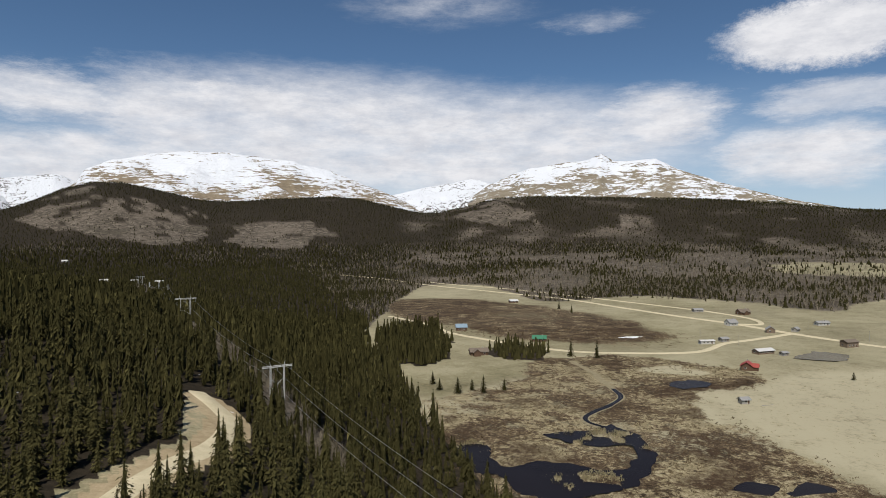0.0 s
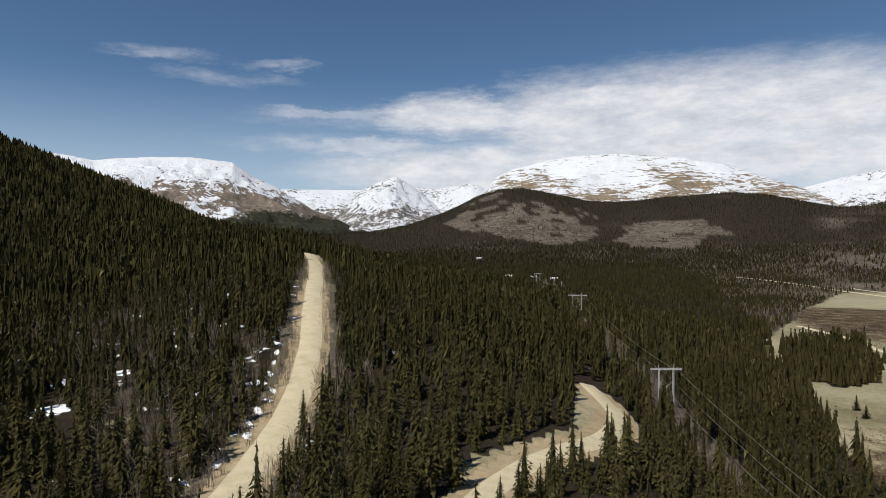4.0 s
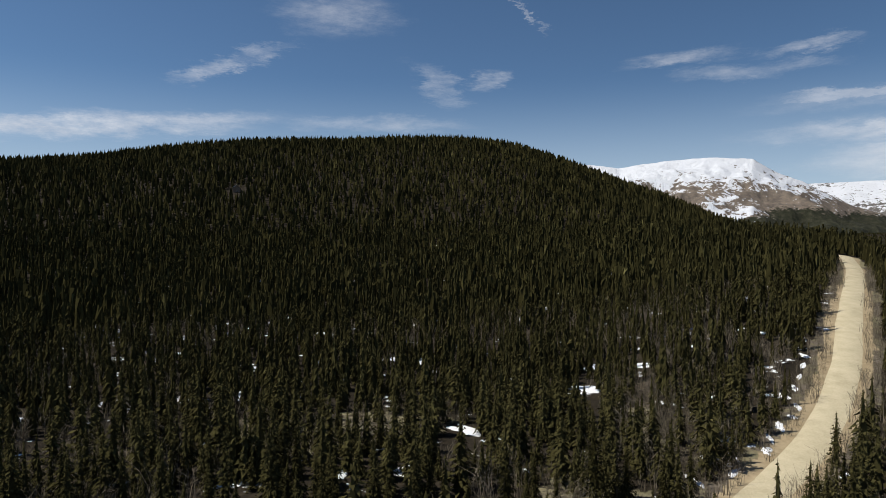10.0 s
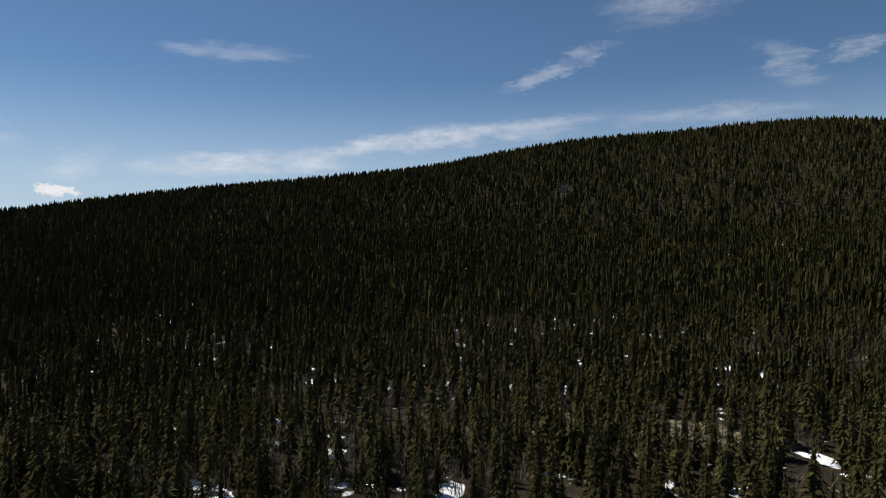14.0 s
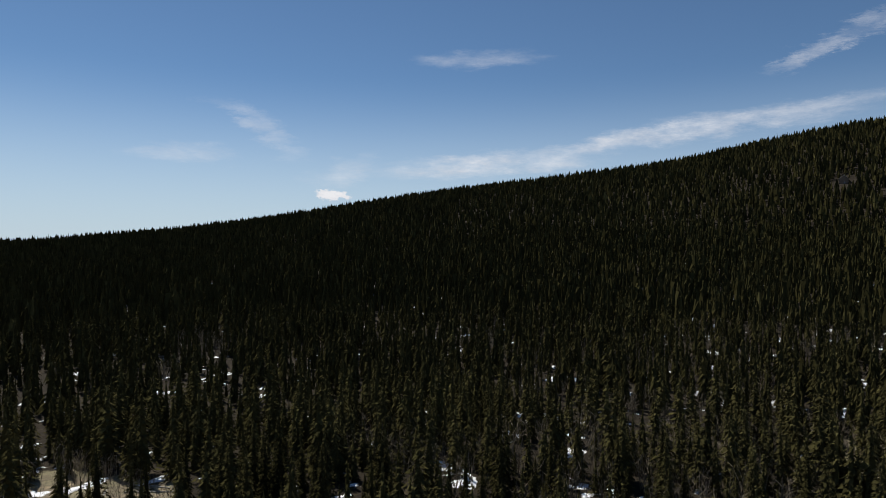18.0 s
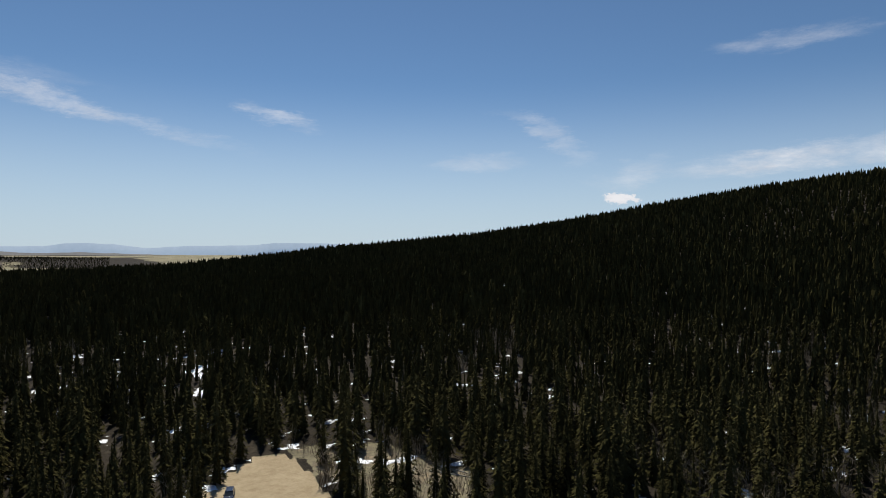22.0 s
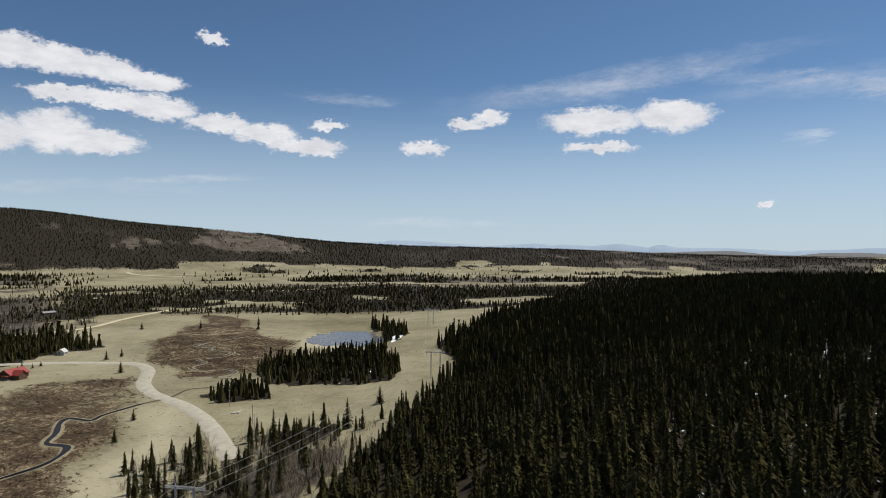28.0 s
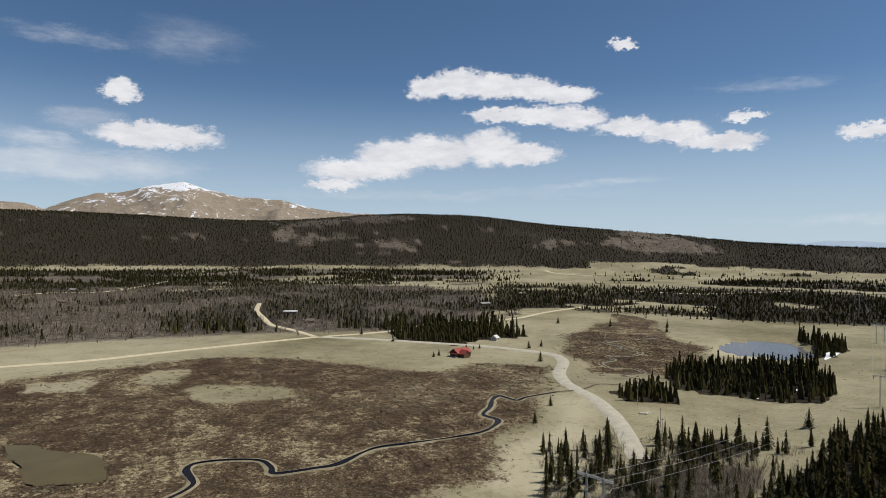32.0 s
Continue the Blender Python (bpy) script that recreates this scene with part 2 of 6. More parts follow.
def plain(name, dark, light, scale, rough=0.8, metal=0.0, depth=0.15, stretch=(1, 1, 1), spec=0.3, source="Object"):
    """A surface of two shades mottled at two sizes, with a little relief."""
    m, t = mat(name)
    n = calc(t, "ADD", calc(t, "MULTIPLY", tex(t, scale, 5, 0.6, stretch, source), 0.65), calc(t, "MULTIPLY", tex(t, scale * 9, 3, 0.6, stretch, source), 0.35))
    return finish(m, t, shades(t, n, (0.32, dark), (0.68, light)), rough, metal, n, depth, 0.5 / scale, spec)


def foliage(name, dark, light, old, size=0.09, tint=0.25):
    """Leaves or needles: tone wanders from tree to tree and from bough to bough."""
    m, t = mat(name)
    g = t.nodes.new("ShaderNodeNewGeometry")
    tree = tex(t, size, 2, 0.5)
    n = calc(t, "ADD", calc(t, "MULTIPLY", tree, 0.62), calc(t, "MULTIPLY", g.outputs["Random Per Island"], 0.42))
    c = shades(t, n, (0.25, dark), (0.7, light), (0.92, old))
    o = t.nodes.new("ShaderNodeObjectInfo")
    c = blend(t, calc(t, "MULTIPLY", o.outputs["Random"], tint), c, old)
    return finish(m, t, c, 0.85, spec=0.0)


def ground_material():
    m, t = mat("ground")
    cover = add(t, "Attribute")
    cover.attribute_name = "cover"
    bare = add(t, "Attribute")
    bare.attribute_name = "bare"
    cs, bs = t.nodes.new("ShaderNodeSeparateXYZ"), t.nodes.new("ShaderNodeSeparateXYZ")
    t.links.new(cover.outputs["Vector"], cs.inputs[0])
    t.links.new(bare.outputs["Vector"], bs.inputs[0])
    big, mid, fine, tuft = tex(t, 0.012, 4), tex(t, 0.07, 5, 0.65), tex(t, 0.42, 4, 0.75), tex(t, 1.3, 3, 0.75)
    speck = calc(t, "ADD", calc(t, "MULTIPLY", mid, 0.5), calc(t, "MULTIPLY", fine, 0.5))
    grain = calc(t, "ADD", calc(t, "MULTIPLY", speck, 0.65), calc(t, "MULTIPLY", tuft, 0.35))
    grass = shades(t, calc(t, "ADD", calc(t, "MULTIPLY", big, 0.5), calc(t, "MULTIPLY", speck, 0.5)),
                   (0.40, (0.115, 0.10, 0.057)), (0.5, (0.200, 0.178, 0.106)), (0.60, (0.29, 0.262, 0.17)))
    grass = blend(t, calc(t, "MULTIPLY", step(t, tuft, 0.5, 0.66), 0.5), grass, (0.125, 0.108, 0.058))
    grass = blend(t, calc(t, "MULTIPLY", bs.outputs[2], step(t, speck, 0.26, 0.5)), grass, (0.372, 0.334, 0.232))
    bog = shades(t, grain, (0.43, (0.022, 0.015, 0.009)), (0.495, (0.066, 0.045, 0.027)), (0.54, (0.125, 0.092, 0.055)), (0.59, (0.30, 0.25, 0.155)))
    sedge = shades(t, calc(t, "ADD", calc(t, "MULTIPLY", fine, 0.5), calc(t, "MULTIPLY", tuft, 0.5)), (0.40, (0.10, 0.075, 0.040)), (0.5, (0.235, 0.195, 0.115)), (0.60, (0.36, 0.31, 0.20)))
    tract = calc(t, "ADD", calc(t, "MULTIPLY", tex(t, 0.034, 6, 0.7), 0.75), calc(t, "MULTIPLY", fine, 0.25))
    bog = blend(t, calc(t, "MULTIPLY", step(t, calc(t, "ADD", tract, calc(t, "MULTIPLY", bs.outputs[2], 0.16)), 0.605, 0.66), 0.9), bog, sedge)
    bog = blend(t, calc(t, "MULTIPLY", step(t, tex(t, 0.022, 6, 0.7), 0.50, 0.64), 0.75), bog, (0.042, 0.025, 0.015))
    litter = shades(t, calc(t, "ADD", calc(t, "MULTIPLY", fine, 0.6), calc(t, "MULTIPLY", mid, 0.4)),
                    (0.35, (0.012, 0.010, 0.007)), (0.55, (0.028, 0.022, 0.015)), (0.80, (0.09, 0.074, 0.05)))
    grey = shades(t, speck, (0.40, (0.030, 0.024, 0.019)), (0.5, (0.082, 0.068, 0.053)), (0.60, (0.185, 0.158, 0.126)))
    streaky = tex(t, 0.006, 7, 0.72, (1, 1, 0.35))
    grey = blend(t, calc(t, "MULTIPLY", step(t, streaky, 0.5, 0.64), 0.5), grey, (0.155, 0.128, 0.102))
    grey = blend(t, calc(t, "MULTIPLY", step(t, streaky, 0.47, 0.36), 0.7), grey, (0.055, 0.047, 0.034))
    dirt = shades(t, speck, (0.35, (0.25, 0.19, 0.115)), (0.65, (0.40, 0.325, 0.21)))
    ragged = calc(t, "MULTIPLY", calc(t, "SUBTRACT", speck, 0.5), 2.6)
    c = blend(t, step(t, calc(t, "ADD", cs.outputs[0], ragged), 0.38, 0.62), grass, bog)
    c = blend(t, step(t, calc(t, "ADD", cs.outputs[2], ragged), 0.38, 0.62), c, grey)
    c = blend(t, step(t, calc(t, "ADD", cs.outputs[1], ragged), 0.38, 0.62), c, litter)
    c = blend(t, step(t, calc(t, "ADD", bs.outputs[0], calc(t, "MULTIPLY", ragged, 0.5)), 0.4, 0.6), c, dirt)
    drift = calc(t, "ADD", calc(t, "MULTIPLY", tex(t, 0.11, 3, 0.5), 0.8), calc(t, "MULTIPLY", fine, 0.2))
    snow = calc(t, "MULTIPLY", step(t, calc(t, "ADD", calc(t, "MULTIPLY", bs.outputs[1], 0.10), drift), 0.705, 0.725), step(t, bs.outputs[1], 0.05, 0.2))
    c = blend(t, snow, c, (0.82, 0.84, 0.88))
    return finish(m, t, c, 0.92, relief=calc(t, "ADD", fine, calc(t, "MULTIPLY", tuft, 0.4)), depth=0.6, dist=0.5, spec=0.1)


def alpine_material(name, snow_low, snow_more, tree_line, rock_dark, rock_light, snow_bias, bands=(1, 1, 5), tilt=0.0, gain=0.3):
    """Bare rock and tundra with wind-drawn snow above, dark forest under the tree line; heights in metres."""
    m, t = mat(name)
    g, pos = t.nodes.new("ShaderNodeNewGeometry"), t.nodes.new("ShaderNodeSeparateXYZ")
    t.links.new(g.outputs["Position"], pos.inputs[0])
    big, fine = tex(t, 0.0026, 4, 0.55), tex(t, 0.05, 5, 0.7)
    c, mp = t.nodes.new("ShaderNodeTexCoord"), t.nodes.new("ShaderNodeMapping")
    mp.inputs["Rotation"].default_value, mp.inputs["Scale"].default_value = (0, radians(tilt), 0), bands
    t.links.new(c.outputs["Object"], mp.inputs[0])
    layer = add(t, "TexNoise", {"Scale": 0.0085, "Detail": 8, "Roughness": 0.68, "Distortion": 0.4})
    t.links.new(mp.outputs[0], layer.inputs["Vector"])
    layer = layer.outputs["Fac"]
    sweep = add(t, "TexNoise", {"Scale": 0.03, "Detail": 5, "Roughness": 0.62, "Distortion": 0.3})
    t.links.new(mp.outputs[0], sweep.inputs["Vector"])
    rock = shades(t, calc(t, "ADD", calc(t, "MULTIPLY", layer, 0.5), calc(t, "MULTIPLY", fine, 0.5)), (0.35, rock_dark), (0.66, rock_light))
    level = step(t, pos.outputs[2], snow_low, snow_low + snow_more)
    drift = calc(t, "ADD", calc(t, "MULTIPLY", big, 0.6), calc(t, "ADD", calc(t, "ADD", calc(t, "MULTIPLY", layer, 1.0), calc(t, "MULTIPLY", sweep.outputs["Fac"], 0.5)), calc(t, "MULTIPLY", fine, 0.28)))
    amount = calc(t, "ADD", drift, calc(t, "MULTIPLY", level, gain))
    c = blend(t, step(t, amount, snow_bias, snow_bias + 0.015), rock, (0.66, 0.68, 0.73))
    woods = shades(t, fine, (0.35, (0.018, 0.02, 0.012)), (0.6, (0.04, 0.04, 0.025)), (0.75, (0.10, 0.085, 0.065)))
    edge = calc(t, "ADD", pos.outputs[2], calc(t, "MULTIPLY", calc(t, "SUBTRACT", calc(t, "ADD", calc(t, "MULTIPLY", big, 0.6), calc(t, "MULTIPLY", fine, 0.5)), 0.55), 330.0))
    c = blend(t, step(t, edge, tree_line + 12, tree_line - 12), c, woods)
    return finish(m, t, c, 0.85, relief=calc(t, "ADD", layer, calc(t, "MULTIPLY", fine, 0.4)), depth=0.7, dist=25, spec=0.1)


def water_material(name, tint, rough, shine=0.1):
    m, t = mat(name)
    n = tex(t, 0.9, 4, 0.6)
    return finish(m, t, blend(t, tex(t, 0.05, 3), tint, tuple(v * 1.7 for v in tint)), rough, 0.0, n, 0.05, 0.2, shine)


GROUND = ground_material()
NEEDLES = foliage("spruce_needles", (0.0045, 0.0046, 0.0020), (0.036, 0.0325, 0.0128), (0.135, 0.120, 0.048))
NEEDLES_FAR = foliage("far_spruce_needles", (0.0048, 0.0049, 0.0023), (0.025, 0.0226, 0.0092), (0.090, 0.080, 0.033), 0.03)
BARE_TWIGS = foliage("bare_twigs", (0.11, 0.090, 0.066), (0.215, 0.182, 0.137), (0.34, 0.30, 0.24), 0.05)
WILLOW = foliage("willow_twigs", (0.042, 0.027, 0.017), (0.096, 0.066, 0.041), (0.185, 0.143, 0.088), 0.06)
TUSSOCK = foliage("dry_tussock", (0.17, 0.14, 0.075), (0.27, 0.235, 0.14), (0.36, 0.32, 0.20), 0.06)
BARK = plain("grey_brown_bark", (0.06, 0.05, 0.04), (0.16, 0.135, 0.11), 3.0, 0.9, depth=0.5, stretch=(1, 1, 0.2))
GRAVEL = plain("pale_gravel", (0.40, 0.345, 0.23), (0.56, 0.49, 0.345), 0.22, 0.95, depth=0.3, spec=0.1)
GRAVEL_GREY = plain("grey_gravel", (0.30, 0.275, 0.22), (0.45, 0.42, 0.345), 0.22, 0.95, depth=0.3, spec=0.1)
DARK_WATER = water_material("dark_pond_water", (0.009, 0.008, 0.010), 0.22, 0.015)
BROWN_WATER = water_material("silty_pond_water", (0.070, 0.055, 0.024), 0.2, 0.03)
LAKE_WATER = water_material("lake_water", (0.085, 0.082, 0.082), 0.22, 0.16)
SNOW = plain("old_snow", (0.70, 0.72, 0.76), (0.86, 0.87, 0.90), 0.6, 0.7, depth=0.4, spec=0.2)
WEATHERED = plain("weathered_timber", (0.19, 0.175, 0.155), (0.36, 0.34, 0.31), 1.2, 0.85, depth=0.3, stretch=(1, 1, 0.15))
STEEL = plain("dull_steel", (0.22, 0.22, 0.23), (0.36, 0.36, 0.37), 2.0, 0.5, 0.8)
SNOWY = alpine_material("snowy_massif", 380, 220, 300, (0.15, 0.12, 0.085), (0.31, 0.25, 0.175), 1.195, (1, 1, 7), 0.0, 0.12)
STREAKED = alpine_material("snow_streaked_massif", 400, 250, 310, (0.16, 0.135, 0.10), (0.31, 0.265, 0.20), 1.235, (1, 1, 5), 14.0, 0.16)
FLANKED = alpine_material("rocky_snow_massif", 330, 220, 240, (0.10, 0.085, 0.075), (0.25, 0.20, 0.155), 1.262, (1.8, 1.8, 1.3), 35.0, 0.34)
WHITE_PEAKS = alpine_material("white_far_peaks", 250, 160, -100, (0.085, 0.08, 0.08), (0.21, 0.19, 0.17), 1.235, (3.6, 3.6, 0.7), 18.0, 0.16)
BARE_PEAK = alpine_material("bare_tundra_peak", 400, 130, 190, (0.20, 0.165, 0.125), (0.30, 0.25, 0.195), 1.305, (1.9, 1.9, 1.4), 30.0, 0.26)


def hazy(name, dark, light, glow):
    """Far land whose surface itself glows, in place of the lit air before it."""
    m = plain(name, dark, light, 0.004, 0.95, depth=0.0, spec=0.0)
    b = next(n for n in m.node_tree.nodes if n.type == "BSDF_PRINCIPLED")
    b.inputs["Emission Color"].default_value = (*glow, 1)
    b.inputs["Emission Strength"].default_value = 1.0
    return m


# haze painted in as emission: blue on the ranges, weaker on the hills
HAZE_BLUE = hazy("ranges_haze_glow", (0.16, 0.17, 0.18), (0.24, 0.25, 0.26), (0.235, 0.315, 0.42))
HAZE_DARK = hazy("hills_haze_glow", (0.12, 0.10, 0.08), (0.20, 0.17, 0.13), (0.085, 0.105, 0.13))


# ---- helpers for meshes ----
def mesh_from(name, verts, faces, material, smooth=False):
    me = bpy.data.meshes.new(name)
    me.from_pydata(verts, [], faces)
    me.materials.append(material)
    if smooth:
        me.polygons.foreach_set("use_smooth", [True] * len(me.polygons))
    me.update()
    return me


def grid_mesh(name, co, rows, cols, material, wrap=False, smooth=True):
    """A sheet of rows x cols points (array rows*cols x 3)."""
    i, j = np.meshgrid(np.arange(rows - 1), np.arange(cols if wrap else cols - 1), indexing="ij")
    k = (j + 1) % cols
    f = np.stack([i * cols + j, i * cols + k, (i + 1) * cols + k, (i + 1) * cols + j], -1).reshape(-1, 4)
    return quick_mesh(name, co, f, material, smooth)


def quick_mesh(name, co, f, material, smooth=False):
    """A mesh from numpy arrays of points and of faces with one number of corners."""
    me = bpy.data.meshes.new(name)
    n, k = f.shape
    me.vertices.add(len(co))
    me.vertices.foreach_set("co", np.ascontiguousarray(co, np.float32).ravel())
    me.loops.add(n * k)
    me.loops.foreach_set("vertex_index", np.ascontiguousarray(f, np.int32).ravel())
    me.polygons.add(n)
    me.polygons.foreach_set("loop_start", np.arange(0, n * k, k, dtype=np.int32))
    me.polygons.foreach_set("loop_total", np.full(n, k, np.int32))
    me.polygons.foreach_set("use_smooth", np.full(n, smooth))
    me.materials.append(material)
    me.update(calc_edges=True)
    me.validate()
    return me


def part(name, bm, material, parent, label=""):
    """Links a bmesh as one mesh object under a thing or a part."""
    me = bpy.data.meshes.new(name)
    bm.to_mesh(me)
    bm.free()
    me.materials.append(material)
    ob = new(name, me)
    ob.parent = parent
    return tagged(ob, label)


def box(x0, y0, z0, x1, y1, z1, bevel=0.0):
    bm = bmesh.new()
    bmesh.ops.create_cube(bm, size=1.0, matrix=Matrix.Translation(((x0 + x1) / 2, (y0 + y1) / 2, (z0 + z1) / 2)) @ Matrix.Diagonal((x1 - x0, y1 - y0, z1 - z0, 1)))
    if bevel:
        bmesh.ops.bevel(bm, geom=bm.edges[:], offset=bevel, segments=1, affect="EDGES")
    return bm


def rod(a, b, r0, r1=None, sides=7):
    a, b = Vector(a), Vector(b)
    bm = bmesh.new()
    m = Matrix.Translation((a + b) / 2) @ (b - a).to_track_quat("Z", "Y").to_matrix().to_4x4()
    bmesh.ops.create_cone(bm, cap_ends=True, segments=sides, radius1=r0, radius2=r0 if r1 is None else r1, depth=(b - a).length, matrix=m)
    return bm


# ---- lie of the land: heights in metres under or over the eye at 100 m ----
EYE = 100.0
CREST = [(0, 2.4), (4, 3.2), (9, 4.4), (13, 3.9), (17, 4.0), (19, 3.2), (23, 4.3), (26, 4.8), (29, 5.5), (32, 3.7), (35, 2.4),
         (39, 1.3), (46, 0.8), (54, 2.1), (61, 4.8), (67, 7.2), (71, 8.7), (75, 9.5), (82, 9.6), (89, 9.2), (95, 9.0), (100, 8.45), (104, 7.65),
         (108, 6.9), (113, 6.3), (118, 5.8), (122, 5.35), (128, 4.65), (136, 3.4), (145, 1.9), (152, 1.0), (160, 0.25), (170, -0.5), (182, -0.8),
         (200, -0.5), (212, 0.0), (228, 0.35), (234, 0.7), (239, 1.3), (250, 2.2), (256, 3.0)]
CREST += [(264, 3.1), (274, 2.3), (290, 2.8), (310, 2.6), (326, 2.5), (336, 3.7), (352, 4.3), (357, 4.0), (360, 2.4)]
NEAR = [(0, -80, -82, -82), (6, -72, -80, -82), (10, -64, -75, -81), (16, -56, -60, -76), (22, -52, -45, -60), (30, -50, -34, -45), (38, -49, -27, -30),
        (46, -47, -16, -3), (55, -47, -22, 10), (75, -48, -40, 6), (110, -48, -41, 4), (140, -47, -41, -10), (165, -47, -44, -32),
        (185, -48, -47, -42), (205, -51, -56, -54), (215, -56, -66, -66), (222, -61, -74, -77), (232, -70, -81, -82),
        (245, -77, -82, -82), (300, -80, -82, -82), (345, -82, -82, -82), (360, -80, -82, -82)]
FAR = [(0, -80, -12), (10, -76, -8), (20, -70, -10), (30, -60, 0), (40, -40, -35), (46, -15, -20), (175, -45, -75), (190, -52, -82),
       (200, -58, -82), (207, -76, -80), (215, -82, -78), (290, -80, -72), (320, -62, -20), (345, -66, -8), (360, -80, -12)]
KNOTS = np.array([0.0, 140, 330, 620, 1250, 2000, 2900, 4900])


def ramp(a, b, x):
    u = np.clip((x - a) / (b - a), 0, 1)
    return u * u * (3 - 2 * u)


def table(rows, az, k):
    return np.interp(az, [r[0] for r in rows], [r[k] for r in rows])


def lattice(i, j, seed):
    h = np.sin(i * 127.1 + j * 311.7 + seed * 74.7) * 43758.5453
    return h - np.floor(h)


def ripple(x, y, size, seed=0):
    """Smooth value noise from -1 to 1 over squares of that size."""
    u, v = x / size, y / size
    i, j = np.floor(u), np.floor(v)
    a, b = u - i, v - j
    a, b = a * a * (3 - 2 * a), b * b * (3 - 2 * b)
    low = lattice(i, j, seed) * (1 - a) + lattice(i + 1, j, seed) * a
    high = lattice(i, j + 1, seed) * (1 - a) + lattice(i + 1, j + 1, seed) * a
    return (low * (1 - b) + high * b) * 2 - 1


def fractal(x, y, size, seed=0, octaves=4):
    total, weight = 0, 1.0
    for k in range(octaves):
        total = total + weight * ripple(x, y, size / 2 ** k, seed + k)
        weight *= 0.5
    return total / 2


def inside(x, y, poly):
    """Which points lie in the outline."""
    hit = np.zeros(np.shape(x), bool)
    for (x0, y0), (x1, y1) in zip(poly, poly[1:] + poly[:1]):
        if y0 != y1:
            hit ^= ((y0 > y) != (y1 > y)) & (x < (x1 - x0) * (y - y0) / (y1 - y0) + x0)
    return hit


def ragged_inside(x, y, poly, amount, size, seed=0):
    return inside(x + amount * fractal(x, y, size, seed, 3), y + amount * fractal(x, y, size, seed + 50, 3), poly)


def soft_inside(x, y, poly, amount, size, seed=0, width=5.0):
    """Like ragged_inside, but fading from 0 to 1 over the edge."""
    x, y = x + amount * fractal(x, y, size, seed, 4), y + amount * fractal(x, y, size, seed + 50, 4)
    return sum(inside(x + a * width, y + b * width, poly).astype(float) for a, b in ((0, 0), (1, 0), (-1, 0), (0, 1), (0, -1), (0.6, 0.6), (-0.6, -0.6))) / 7


PONDS = [([(3, 250), (12, 263), (19, 251), (21, 230), (35, 237), (49, 233), (60, 226), (69, 232), (76, 252), (68, 255), (58, 255), (50, 260), (42, 271), (53, 274), (64, 275), (76, 284), (80, 277), (84, 264),
           (81, 245), (75, 228), (62, 212), (50, 204), (35, 200), (25, 206), (20, 221), (13, 223), (6, 234)], -82.0),
         ([(131, 367), (147, 378), (154, 366), (143, 355), (132, 355)], -82.0),
         ([(248, 445), (262, 464), (279, 473), (292, 457), (270, 435)], -82.0),
         ([(289, 128), (286, 114), (275, 100), (268, 83), (237, 72), (237, 84), (240, 98), (261, 110)], -82.0),
         ([(476, -324), (500, -355), (497, -386), (469, -402), (416, -371), (395, -348), (405, -328), (429, -314), (449, -313)], -82.0)]


def height(x, y):
    """Height of the ground at x, y (arrays of one shape)."""
    x, y = np.asarray(x, float), np.asarray(y, float)
    r = np.hypot(x, y)
    az = np.degrees(np.arctan2(-x, y)) % 360
    wide = 0
    for d in (-2.0, 0.0, 2.0):
        wide = wide + column((az + d) % 360, r) / 3
    dry = ramp(-80.5, -74, wide)
    roll = ramp(215, 228, az) * (1 - ramp(246, 252, az)) * ramp(430, 560, r) * (1 - ramp(1300, 1500, r))
    amp = ramp(150, 700, r) * 1.2 * dry + ramp(1300, 2400, r) * 9
    z = wide + amp * fractal(x, y, 420, 3) * (1 - 0.7 * ramp(2600, 2900, r)) + 0.9 * ramp(120, 300, r) * dry * fractal(x, y, 90, 9, 2)
    z = z + roll * (3.5 * fractal(x, y, 170, 15, 3) + 2.0)
    for outline, level in PONDS:
        z = np.where(inside(x, y, outline), np.minimum(z, level - 0.5), z)
    islet = inside(x, y, PONDS[0][0]) & (fractal(x, y, 22, 133, 3) + 0.5 * fractal(x, y, 6, 135, 2) > np.where(y > 246, 0.12, 0.40))
    z = np.where(islet, -81.45, z)
    return EYE + z


def column(az, r):
    hill = ramp(46, 58, az) * (1 - ramp(164, 182, az))
    e = np.tan(np.radians(table(CREST, az, 1)))
    near, mid, far = (table(NEAR, az, k) for k in (1, 2, 3))
    z1 = hill * (1250 * e - 10) + (1 - hill) * table(FAR, az, 1)
    z2 = hill * (1250 * e - 90) + (1 - hill) * table(FAR, az, 2)
    z3 = hill * -70 + (1 - hill) * (2900 * e - 9)
    z4 = hill * -60 + (1 - hill) * np.minimum(z3 - 10, -40)
    cols = [near * 0 - 47, near, mid, far, z1, z2, z3, z4]
    r = np.minimum(r, KNOTS[-1])
    out = np.zeros_like(r)
    for k in range(7):
        a, b = KNOTS[k], KNOTS[k + 1]
        u = np.clip((r - a) / (b - a), 0, 1)
        s0 = (cols[k + 1] - cols[max(k - 1, 0)]) / (b - KNOTS[max(k - 1, 0)])
        s1 = (cols[min(k + 2, 7)] - cols[k]) / (KNOTS[min(k + 2, 7)] - a)
        chord = (cols[k + 1] - cols[k]) / (b - a)
        s0, s1 = (np.where(s * chord > 0, np.sign(chord) * np.minimum(abs(s), 2.2 * abs(chord)), 0) for s in (s0, s1))
        h = b - a
        v = (cols[k] * (2 * u ** 3 - 3 * u ** 2 + 1) + s0 * h * (u ** 3 - 2 * u ** 2 + u)
             + cols[k + 1] * (3 * u ** 2 - 2 * u ** 3) + s1 * h * (u ** 3 - u ** 2))
        out = np.where((r >= a) & (r <= b), v, out)
    return out


